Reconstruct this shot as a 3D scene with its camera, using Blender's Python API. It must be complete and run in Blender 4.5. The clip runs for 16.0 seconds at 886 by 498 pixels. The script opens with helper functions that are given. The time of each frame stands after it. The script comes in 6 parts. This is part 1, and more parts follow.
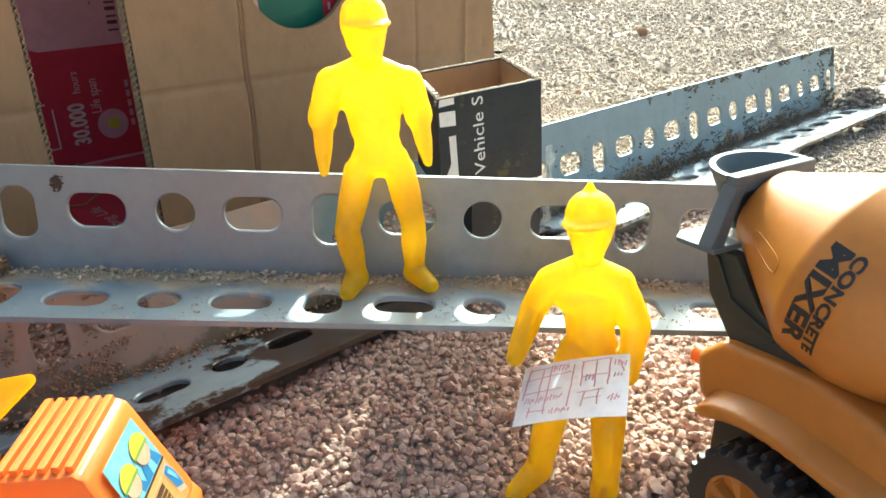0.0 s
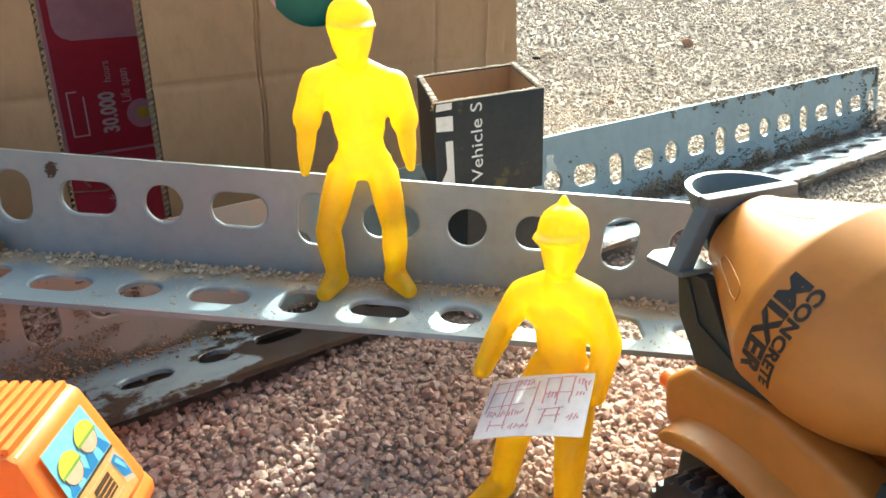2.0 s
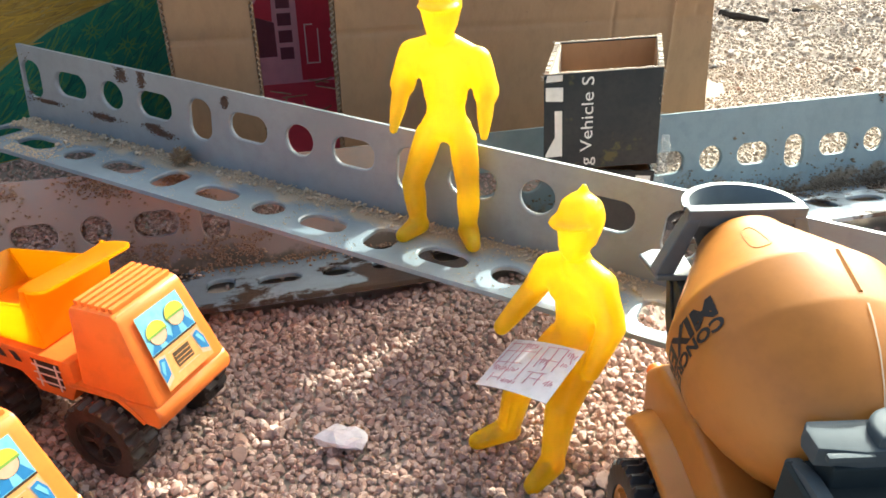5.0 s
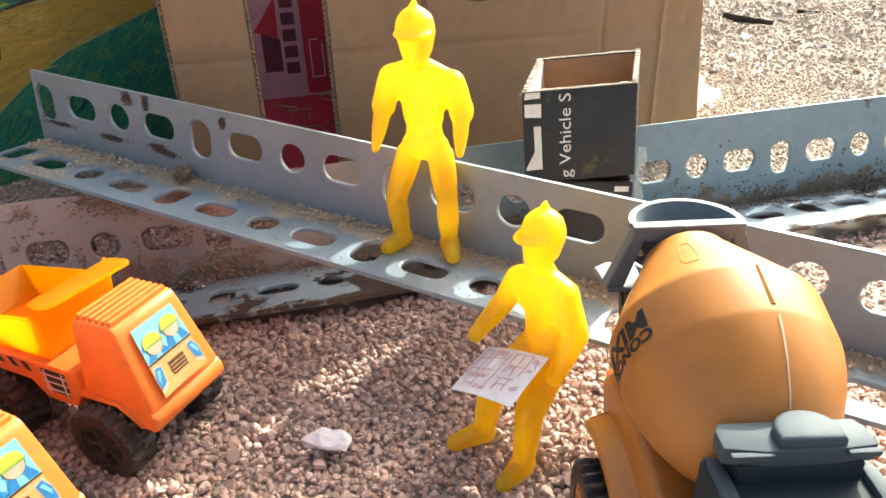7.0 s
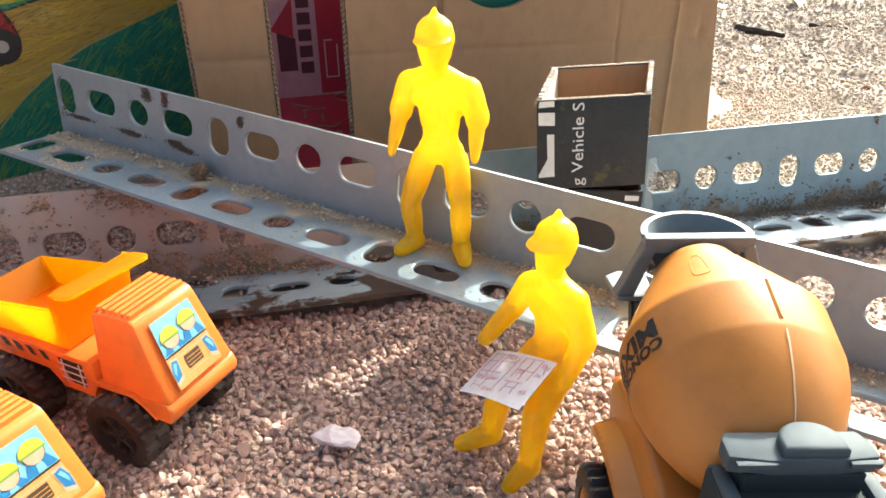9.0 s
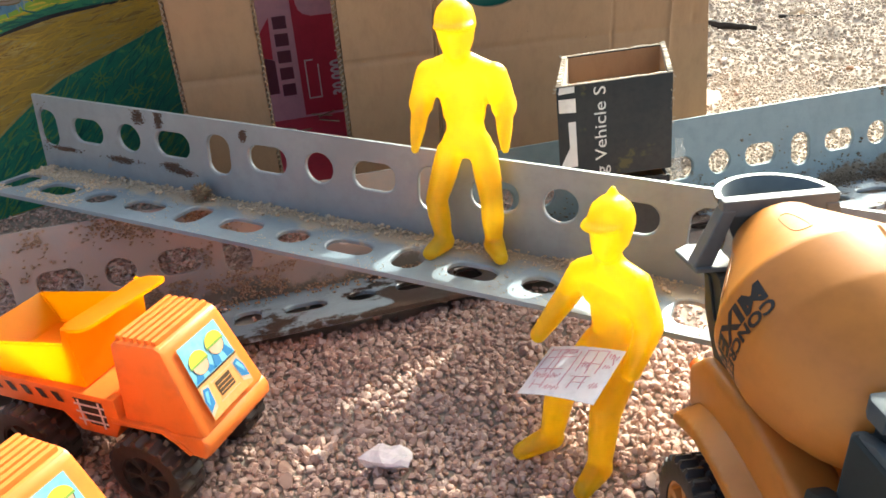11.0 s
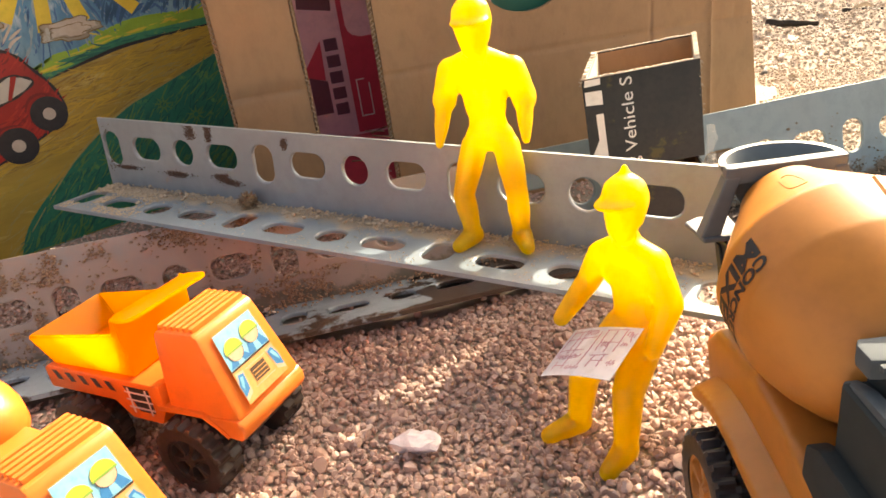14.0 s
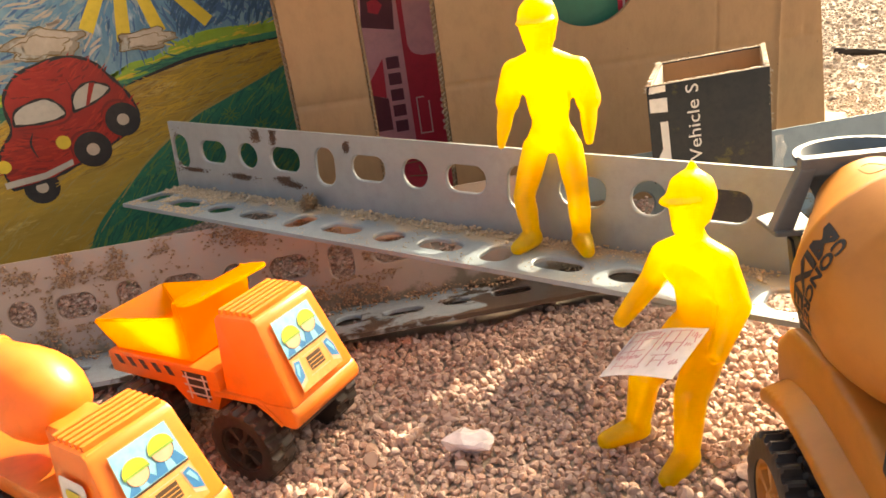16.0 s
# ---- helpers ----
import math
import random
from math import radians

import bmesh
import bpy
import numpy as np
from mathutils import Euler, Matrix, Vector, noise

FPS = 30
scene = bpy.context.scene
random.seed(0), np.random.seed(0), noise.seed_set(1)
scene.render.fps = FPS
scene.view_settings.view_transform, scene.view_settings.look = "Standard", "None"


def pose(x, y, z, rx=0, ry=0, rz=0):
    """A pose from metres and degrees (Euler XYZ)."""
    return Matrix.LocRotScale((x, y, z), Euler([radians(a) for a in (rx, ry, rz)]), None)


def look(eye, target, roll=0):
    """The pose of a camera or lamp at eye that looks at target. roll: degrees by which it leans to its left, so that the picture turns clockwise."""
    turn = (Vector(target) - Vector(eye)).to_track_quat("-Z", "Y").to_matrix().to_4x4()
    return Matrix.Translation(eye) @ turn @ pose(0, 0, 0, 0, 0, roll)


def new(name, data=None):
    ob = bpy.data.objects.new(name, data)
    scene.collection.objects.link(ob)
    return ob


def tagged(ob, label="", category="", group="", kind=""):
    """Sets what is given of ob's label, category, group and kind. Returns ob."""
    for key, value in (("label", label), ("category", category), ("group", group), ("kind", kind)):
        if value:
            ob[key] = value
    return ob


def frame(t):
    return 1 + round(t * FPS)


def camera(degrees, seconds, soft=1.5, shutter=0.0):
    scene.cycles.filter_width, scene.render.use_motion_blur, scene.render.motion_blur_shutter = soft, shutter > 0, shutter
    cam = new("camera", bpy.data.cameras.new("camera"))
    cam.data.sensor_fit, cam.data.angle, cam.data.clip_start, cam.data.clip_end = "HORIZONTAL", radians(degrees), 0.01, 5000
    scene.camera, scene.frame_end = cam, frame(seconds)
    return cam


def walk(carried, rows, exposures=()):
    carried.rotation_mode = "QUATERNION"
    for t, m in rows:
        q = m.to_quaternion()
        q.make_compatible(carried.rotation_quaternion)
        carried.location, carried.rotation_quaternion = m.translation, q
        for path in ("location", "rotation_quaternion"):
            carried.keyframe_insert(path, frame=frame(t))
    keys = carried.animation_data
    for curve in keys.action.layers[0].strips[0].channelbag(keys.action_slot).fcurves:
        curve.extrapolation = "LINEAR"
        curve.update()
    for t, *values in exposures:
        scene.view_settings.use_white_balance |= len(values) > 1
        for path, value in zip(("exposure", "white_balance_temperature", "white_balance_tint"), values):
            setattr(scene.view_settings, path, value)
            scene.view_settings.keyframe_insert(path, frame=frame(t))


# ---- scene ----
cam = camera(62.36, 16.0, soft=1.65)
PATH = [
    (0, (0.23177, -0.22271, 0.15208), (0.23561, -0.0408, 0.06904), -0.73),
    (0.5, (0.23043, -0.2241, 0.15024), (0.23381, -0.04246, 0.06659), -0.09),
    (1, (0.23122, -0.22602, 0.15034), (0.23193, -0.04392, 0.06763), 1.10),
    (1.5, (0.24028, -0.22469, 0.14918), (0.23889, -0.04237, 0.06699), 2.02),
    (2, (0.2517, -0.22004, 0.15258), (0.2436, -0.03806, 0.07), 0.91),
    (2.5, (0.26035, -0.21908, 0.15432), (0.24223, -0.03959, 0.06798), 1.67),
    (3, (0.27254, -0.21599, 0.15912), (0.24365, -0.03962, 0.06936), 2.89),
    (3.5, (0.29135, -0.21878, 0.16834), (0.24557, -0.04799, 0.07487), 3.66),
    (4, (0.30265, -0.22038, 0.16983), (0.24172, -0.05731, 0.07135), 1.43),
    (6.5, (0.33478, -0.22789, 0.18219), (0.25566, -0.07355, 0.08259), -0.98),
    (7, (0.33712, -0.22648, 0.18362), (0.25731, -0.0724, 0.08418), -2.07),
    (7.5, (0.33327, -0.22699, 0.1827), (0.25279, -0.07375, 0.08249), -2.13),
    (8, (0.32983, -0.22841, 0.17933), (0.24904, -0.07471, 0.08008), -2.24),
    (8.5, (0.33402, -0.22795, 0.17855), (0.25314, -0.07468, 0.07873), -1.39),
    (9, (0.33588, -0.2311, 0.18681), (0.25517, -0.07733, 0.08762), -0.52),
    (9.5, (0.32882, -0.23459, 0.18568), (0.24789, -0.08023, 0.0876), -1.05),
    (12, (0.30823, -0.23106, 0.16137), (0.23364, -0.06824, 0.07234), -5.99),
    (12.5, (0.31239, -0.23093, 0.15985), (0.23152, -0.06962, 0.07361), -7.93),
    (13, (0.31992, -0.22941, 0.15784), (0.23644, -0.07087, 0.06896), -8.16),
    (13.5, (0.32746, -0.23305, 0.15717), (0.23721, -0.07837, 0.06812), -8.28),
    (14, (0.33006, -0.23537, 0.16114), (0.23588, -0.08056, 0.07648), -8.68),
    (14.5, (0.32992, -0.23556, 0.15743), (0.23645, -0.07744, 0.07829), -7.90),
    (15, (0.33052, -0.23805, 0.15552), (0.23292, -0.07993, 0.08153), -7.83),
    (15.5, (0.32904, -0.24141, 0.1514), (0.22698, -0.0866, 0.07644), -7.66),
    (16, (0.32829, -0.24079, 0.1502), (0.22142, -0.08912, 0.07553), -8.26),
]
walk(cam, [(t, look(eye, target, roll)) for t, eye, target, roll in PATH],
     [(0, 1.34, 5970, -13), (4, 1.32, 6030, -9), (7.5, 1.35, 6280, -2), (9.5, 1.35, 6230, -3), (12.5, 1.40, 6500, -5), (13.3, 1.45, 7550, 4), (14.5, 1.48, 8150, 6), (16, 1.50, 8900, 5)])

# ---- light ----
world = bpy.data.worlds.new("sky")
scene.world = world
world.use_nodes = True
SUN_DIR = Vector((-0.179, -1.223, -0.82)).normalized()
sky = world.node_tree.nodes.new("ShaderNodeTexSky")
sky.sky_type, sky.sun_disc = "NISHITA", False
sky.air_density, sky.dust_density, sky.ozone_density = 0.35, 7.0, 0.0
sky.sun_elevation = math.asin(-SUN_DIR.z)
sky.sun_rotation = math.atan2(-SUN_DIR.x, -SUN_DIR.y)
background = world.node_tree.nodes["Background"]
background.inputs["Strength"].default_value = 0.222
world.node_tree.links.new(sky.outputs[0], background.inputs["Color"])
sun = new("sun", bpy.data.lights.new("sun", "SUN"))
sun.data.energy, sun.data.angle, sun.data.color = 3.5, radians(0.6), (1.0, 0.96, 0.90)
sun.matrix_world = look((0, 0, 3), Vector((0, 0, 3)) + SUN_DIR)

# ---- helpers: everything is modelled in hole pitches of the slotted angle (25 mm) ----
U = 0.025
rng = np.random.default_rng(7)


def mesh_of(name, verts, faces, mat, smooth=False):
    me = bpy.data.meshes.new(name)
    me.from_pydata([tuple(float(c) * U for c in v) for v in verts], [], faces)
    me.materials.append(mat)
    me.update()
    if smooth:
        me.polygons.foreach_set("use_smooth", [True] * len(me.polygons))
    return me


def thing(name, at, label, category, rot=(0, 0, 0), group="", kind=""):
    ob = new(name)
    ob.empty_display_size = 0.01
    ob.matrix_world = pose(at[0] * U, at[1] * U, at[2] * U, *rot)
    return tagged(ob, label, category, group, kind)


def part(name, bm, mat, parent=None, label="", smooth=False):
    """One bmesh, in pitches, as one mesh object under parent."""
    bm.normal_update()
    bmesh.ops.scale(bm, vec=(U, U, U), verts=bm.verts)
    me = bpy.data.meshes.new(name)
    bm.to_mesh(me)
    bm.free()
    me.materials.append(mat)
    if smooth:
        me.polygons.foreach_set("use_smooth", [True] * len(me.polygons))
        me.set_sharp_from_angle(angle=radians(40))
    ob = new(name, me)
    ob.parent = parent
    return tagged(ob, label) if label else ob


def raw_part(name, verts, faces, mat, parent=None, label="", smooth=False):
    ob = new(name, mesh_of(name, verts, faces, mat, smooth))
    ob.parent = parent
    return tagged(ob, label) if label else ob


def box(bm, x0, x1, y0, y1, z0, z1, bevel=0.0, seg=2):
    r = bmesh.ops.create_cube(bm, size=1.0)
    for v in r["verts"]:
        v.co = Vector((x0 + (v.co.x + 0.5) * (x1 - x0), y0 + (v.co.y + 0.5) * (y1 - y0), z0 + (v.co.z + 0.5) * (z1 - z0)))
    if bevel:
        edges = list({e for v in r["verts"] for e in v.link_edges})
        bmesh.ops.bevel(bm, geom=edges, offset=bevel, segments=seg, profile=0.7, affect="EDGES")
    return bm


def prism(bm, outline, a, b, axis="y", bevel=0.0):
    """A closed outline in (x, z) for axis y, (y, z) for x or (x, y) for z, drawn out from a to b."""
    def at(p, d):
        return {"y": (p[0], d, p[1]), "x": (d, p[0], p[1]), "z": (p[0], p[1], d)}[axis]
    v0 = [bm.verts.new(at(p, a)) for p in outline]
    v1 = [bm.verts.new(at(p, b)) for p in outline]
    n = len(outline)
    fs = [bm.faces.new(v0), bm.faces.new(v1[::-1])]
    fs += [bm.faces.new((v0[i], v1[i], v1[(i + 1) % n], v0[(i + 1) % n])) for i in range(n)]
    bmesh.ops.recalc_face_normals(bm, faces=fs)
    if bevel:
        bmesh.ops.bevel(bm, geom=list({e for f in fs for e in f.edges}), offset=bevel, segments=4 if bevel > 0.06 else 2, profile=0.6, affect="EDGES")
    return bm


def lathe(bm, profile, m=None, n=48, cap=True):
    """A profile of (radius, height) turned about z, then placed by m."""
    m = m or Matrix()
    rings = []
    for r, z in profile:
        rings.append([bm.verts.new(m @ Vector((r * math.cos(2 * math.pi * k / n), r * math.sin(2 * math.pi * k / n), z))) for k in range(n)])
    fs = []
    for a, b in zip(rings, rings[1:]):
        fs += [bm.faces.new((a[k], a[(k + 1) % n], b[(k + 1) % n], b[k])) for k in range(n)]
    if cap:
        fs += [bm.faces.new(rings[0][::-1]), bm.faces.new(rings[-1])]
    bmesh.ops.recalc_face_normals(bm, faces=fs)
    return bm


def rounded(w, h, r, n=5, cx=0.0, cy=0.0):
    """Outline of a rectangle with round corners."""
    r = min(r, w / 2 - 1e-4, h / 2 - 1e-4)
    out = []
    for sx, sy, a0 in ((1, 1, 0), (-1, 1, 90), (-1, -1, 180), (1, -1, 270)):
        for k in range(n + 1):
            a = radians(a0 + 90 * k / n)
            out.append((cx + sx * (w / 2 - r) + r * math.cos(a), cy + sy * (h / 2 - r) + r * math.sin(a)))
    return out


def letters(body, size, bold=0.0):
    """Flat mesh of a line of text in the built-in font: points (u, v) from its lower left, and faces."""
    cu = bpy.data.curves.new("text", "FONT")
    cu.body, cu.size, cu.offset, cu.resolution_u = body, size, bold, 3
    ob = bpy.data.objects.new("text", cu)
    scene.collection.objects.link(ob)
    dg = bpy.context.evaluated_depsgraph_get()
    me = bpy.data.meshes.new_from_object(ob.evaluated_get(dg))
    vs = [(v.co.x, v.co.y) for v in me.vertices]
    fs = [tuple(p.vertices) for p in me.polygons]
    bpy.data.objects.remove(ob)
    bpy.data.curves.remove(cu)
    bpy.data.meshes.remove(me)
    return vs, fs


# ---- materials ----
def mat(name, col, rough=0.6, col2=None, scale=60.0, bump=0.0, bscale=300.0, metal=0.0, coat=0.0, island=0.0, spec=0.5, trans=0.0, stain=None, stain_at=0.6, stain_scale=25.0, stretch=(1, 1, 1), glow=0.0, tcol=None, ramp_cols=None, clear=0.0):
    """Principled surface: colour varied by two noises, optional stains, bump and per-piece change."""
    m = bpy.data.materials.new(name)
    m.use_nodes = True
    nt = m.node_tree
    N, Lk = nt.nodes, nt.links.new
    b = N["Principled BSDF"]
    co = N.new("ShaderNodeTexCoord")
    mp = N.new("ShaderNodeMapping")
    mp.inputs["Scale"].default_value = stretch
    Lk(co.outputs["Object"], mp.inputs["Vector"])

    def noise_at(sc, detail=6.0, rg=0.6):
        t = N.new("ShaderNodeTexNoise")
        t.inputs["Scale"].default_value, t.inputs["Detail"].default_value, t.inputs["Roughness"].default_value = sc, detail, rg
        Lk(mp.outputs[0], t.inputs["Vector"])
        return t.outputs["Fac"]

    def ramp(fac, lo, hi):
        r = N.new("ShaderNodeMapRange")
        r.inputs["From Min"].default_value, r.inputs["From Max"].default_value = lo, hi
        Lk(fac, r.inputs["Value"])
        return r.outputs[0]

    def mix(fac, a, c):
        x = N.new("ShaderNodeMix")
        x.data_type = "RGBA"
        Lk(fac, x.inputs["Factor"])
        for sock, val in ((x.inputs["A"], a), (x.inputs["B"], c)):
            if isinstance(val, tuple):
                sock.default_value = (*val, 1)
            else:
                Lk(val, sock)
        return x.outputs["Result"]

    col2 = col2 or tuple(c * 0.82 for c in col)
    out = mix(ramp(noise_at(scale), 0.35, 0.65), col, col2)
    out = mix(ramp(noise_at(scale * 9, 3.0), 0.45, 0.9), out, tuple(c * 0.75 for c in col))
    rsock = None
    if stain:
        f = ramp(noise_at(stain_scale, 9.0, 0.7), stain_at, stain_at + 0.06)
        out = mix(f, out, stain)
    if island:
        g = N.new("ShaderNodeNewGeometry")
        oi = N.new("ShaderNodeObjectInfo")
        add = N.new("ShaderNodeMath")
        add.operation = "ADD"
        Lk(g.outputs["Random Per Island"], add.inputs[0])
        Lk(oi.outputs["Random"], add.inputs[1])
        fr = N.new("ShaderNodeMath")
        fr.operation = "FRACT"
        Lk(add.outputs[0], fr.inputs[0])
        cr = N.new("ShaderNodeValToRGB")
        cr.color_ramp.elements[0].color = (*[c * (1 - island) for c in col2], 1)
        cr.color_ramp.elements[1].color = (*[min(1, c * (1 + island)) for c in col], 1)
        for pos, cc in zip((0.25, 0.55, 0.85), ramp_cols or ((0.38, 0.215, 0.145), (0.50, 0.33, 0.235), (0.62, 0.455, 0.345))):
            e = cr.color_ramp.elements.new(pos)
            e.color = (*cc, 1)
        Lk(fr.outputs[0], cr.inputs["Fac"])
        x = N.new("ShaderNodeMix")
        x.data_type = "RGBA"
        x.inputs["Factor"].default_value = 0.75
        Lk(out, x.inputs["A"])
        Lk(cr.outputs[0], x.inputs["B"])
        out = x.outputs["Result"]
    Lk(out, b.inputs["Base Color"])
    b.inputs["Roughness"].default_value = rough
    b.inputs["Metallic"].default_value = metal
    b.inputs["Transmission Weight"].default_value = clear
    b.inputs["Coat Weight"].default_value = coat
    b.inputs["Coat Roughness"].default_value = 0.19
    b.inputs["Specular IOR Level"].default_value = spec
    if bump:
        bp = N.new("ShaderNodeBump")
        bp.inputs["Strength"].default_value, bp.inputs["Distance"].default_value = bump, 0.0006
        Lk(noise_at(bscale, 8.0, 0.65), bp.inputs["Height"])
        Lk(bp.outputs[0], b.inputs["Normal"])
    if glow:
        b.inputs["Subsurface Weight"].default_value = 1.0
        b.inputs["Subsurface Radius"].default_value = tuple(max(0.05, c) ** 0.6 for c in col)
        b.inputs["Subsurface Scale"].default_value = glow
    if trans:
        tl = N.new("ShaderNodeBsdfTranslucent")
        tl.inputs["Color"].default_value = (*(tcol or col), 1)
        ms = N.new("ShaderNodeMixShader")
        ms.inputs[0].default_value = trans
        Lk(b.outputs[0], ms.inputs[1])
        Lk(tl.outputs[0], ms.inputs[2])
        Lk(ms.outputs[0], N["Material Output"].inputs["Surface"])
    return m


M_SOIL = mat("sandy_soil", (0.375, 0.31, 0.25), 0.95, (0.325, 0.263, 0.208), 18, 1.0, 420, stain=(0.205, 0.162, 0.125), stain_at=0.60, stain_scale=9)
M_PEBBLE = mat("pebble_stone", (0.59, 0.42, 0.34), 0.8, (0.47, 0.29, 0.22), 200, 0.6, 900, island=0.25, ramp_cols=((0.46, 0.275, 0.205), (0.57, 0.385, 0.30), (0.67, 0.50, 0.41)))
M_SAND = mat("pale_sand", (0.54, 0.455, 0.375), 0.95, (0.47, 0.39, 0.31), 200, 0.8, 900, island=0.15, spec=0.15, ramp_cols=((0.39, 0.322, 0.258), (0.47, 0.395, 0.325), (0.545, 0.475, 0.40)))
M_CLOD = mat("brown_soil_crumbs", (0.42, 0.245, 0.145), 0.9, (0.31, 0.175, 0.10), 200, 0.5, 900, island=0.12, ramp_cols=((0.27, 0.15, 0.09), (0.40, 0.235, 0.14), (0.50, 0.34, 0.22)))
M_DUST = mat("beige_dust", (0.66, 0.52, 0.36), 0.95, (0.54, 0.40, 0.26), 200, 0.5, 900, island=0.12, ramp_cols=((0.50, 0.37, 0.24), (0.62, 0.48, 0.33), (0.70, 0.57, 0.41)))
M_STEEL = mat("grey_painted_steel", (0.300, 0.325, 0.335), 0.45, (0.25, 0.268, 0.272), 20, 0.15, 900, metal=0.15, stain=(0.33, 0.28, 0.22), stain_at=0.66, stain_scale=45)
M_RUST = mat("muddy_grey_steel", (0.245, 0.325, 0.350), 0.42, (0.215, 0.275, 0.29), 16, 0.4, 200, metal=0.15, stain=(0.17, 0.145, 0.10), stain_at=0.63, stain_scale=42)
M_WET = mat("wet_grey_steel", (0.37, 0.44, 0.50), 0.20, (0.30, 0.355, 0.40), 14, 0.25, 500, metal=0.3, stain=(0.085, 0.055, 0.040), stain_at=0.55, stain_scale=30)
def muddy(m, x_clean, x_muddy, col, axis="X", lo=0.50, hi=0.66, top=0.42, nscale=38.0, until=None):
    """Lay a film of dried mud over m that thickens along the object's length."""
    nt = m.node_tree
    N, Lk = nt.nodes, nt.links.new
    b = N["Principled BSDF"]
    src = b.inputs["Base Color"].links[0].from_socket
    co = N.new("ShaderNodeTexCoord")
    sep = N.new("ShaderNodeSeparateXYZ")
    Lk(co.outputs["Object"], sep.inputs[0])
    mr = N.new("ShaderNodeMapRange")
    mr.inputs["From Min"].default_value, mr.inputs["From Max"].default_value = x_clean, x_muddy
    mr.inputs["To Min"].default_value, mr.inputs["To Max"].default_value = -0.22, top
    Lk(sep.outputs[axis], mr.inputs["Value"])
    nz = N.new("ShaderNodeTexNoise")
    nz.inputs["Scale"].default_value, nz.inputs["Detail"].default_value, nz.inputs["Roughness"].default_value = nscale, 8.0, 0.65
    Lk(co.outputs["Object"], nz.inputs["Vector"])
    add = N.new("ShaderNodeMath")
    film = mr.outputs[0]
    if until is not None:
        back = N.new("ShaderNodeMapRange")
        back.inputs["From Min"].default_value, back.inputs["From Max"].default_value = until, until + 0.08
        back.inputs["To Min"].default_value, back.inputs["To Max"].default_value = 1.0, -0.35
        Lk(sep.outputs[axis], back.inputs["Value"])
        least = N.new("ShaderNodeMath")
        least.operation = "MINIMUM"
        Lk(film, least.inputs[0])
        Lk(back.outputs[0], least.inputs[1])
        film = least.outputs[0]
    Lk(film, add.inputs[0])
    Lk(nz.outputs["Fac"], add.inputs[1])
    r = N.new("ShaderNodeMapRange")
    r.inputs["From Min"].default_value, r.inputs["From Max"].default_value = lo, hi
    Lk(add.outputs[0], r.inputs["Value"])
    x = N.new("ShaderNodeMix")
    x.data_type = "RGBA"
    Lk(r.outputs[0], x.inputs["Factor"])
    Lk(src, x.inputs["A"])
    x.inputs["B"].default_value = (*col, 1)
    Lk(x.outputs["Result"], b.inputs["Base Color"])
    return m


M_MUD = mat("dull_brown_mud", (0.21, 0.17, 0.12), 0.9, (0.15, 0.115, 0.08), 25, 0.5, 500, stain=(0.29, 0.22, 0.14), stain_at=0.6, stain_scale=40)
M_CARD = mat("brown_cardboard", (0.375, 0.226, 0.117), 0.8, (0.35, 0.208, 0.107), 9, 0.30, 260, stretch=(1.6, 1, 1), stain=(0.345, 0.215, 0.115), stain_at=0.68, stain_scale=34)
M_CARD_CUT = mat("cardboard_core", (0.45, 0.34, 0.22), 0.9, (0.33, 0.24, 0.15), 90, 0.3, 600)
M_LINER = mat("pale_cardboard_liner", (0.62, 0.53, 0.42), 0.9, None, 60, 0.2, 500)
M_RED = mat("red_print", (0.60, 0.036, 0.060), 0.5, (0.53, 0.030, 0.052), 15, 0.05, 300)
M_PINK = mat("pale_red_print", (0.76, 0.37, 0.39), 0.5, None, 15)
M_PRINT = mat("faded_white_print", (0.72, 0.55, 0.50), 0.5, None, 40)
M_DARKPRINT = mat("dark_print", (0.15, 0.035, 0.05), 0.5, None, 40)
M_GREEN = mat("green_print", (0.02, 0.17, 0.10), 0.5, None, 30)
M_BLACKCARD = mat("charcoal_printed_card", (0.016, 0.021, 0.027), 0.36, (0.030, 0.032, 0.034), 40, 0.12, 300, spec=0.25, stain=(0.075, 0.066, 0.028), stain_at=0.58, stain_scale=60)
M_WHITEPRINT = mat("white_print", (0.75, 0.75, 0.73), 0.5, (0.62, 0.62, 0.60), 50)
M_YELLOW = mat("translucent_yellow_plastic", (0.98, 0.565, 0.012), 0.34, (0.98, 0.525, 0.010), 30, 0.05, 400, glow=0.010, trans=0.36, tcol=(1.0, 0.84, 0.07), clear=0.35)
M_ORANGE = mat("orange_plastic", (0.92, 0.240, 0.042), 0.34, (0.89, 0.215, 0.036), 20, 0.05, 300, trans=0.2, tcol=(1.0, 0.30, 0.03))
M_BED = mat("amber_translucent_plastic", (0.97, 0.40, 0.008), 0.3, (0.96, 0.36, 0.008), 20, 0.05, 300, trans=0.75, tcol=(1.0, 0.62, 0.02))
M_DRUM = mat("ochre_plastic", (0.50, 0.195, 0.036), 0.36, (0.46, 0.172, 0.03), 16, 0.06, 400, spec=0.45, trans=0.06)
M_OLIVE = mat("dark_olive_plastic", (0.032, 0.038, 0.030), 0.62, (0.026, 0.030, 0.024), 30, 0.05, 400)
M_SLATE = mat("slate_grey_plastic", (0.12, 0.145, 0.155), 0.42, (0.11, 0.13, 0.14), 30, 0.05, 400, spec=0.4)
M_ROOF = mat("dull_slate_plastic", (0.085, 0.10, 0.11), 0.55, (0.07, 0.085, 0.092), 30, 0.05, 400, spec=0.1)
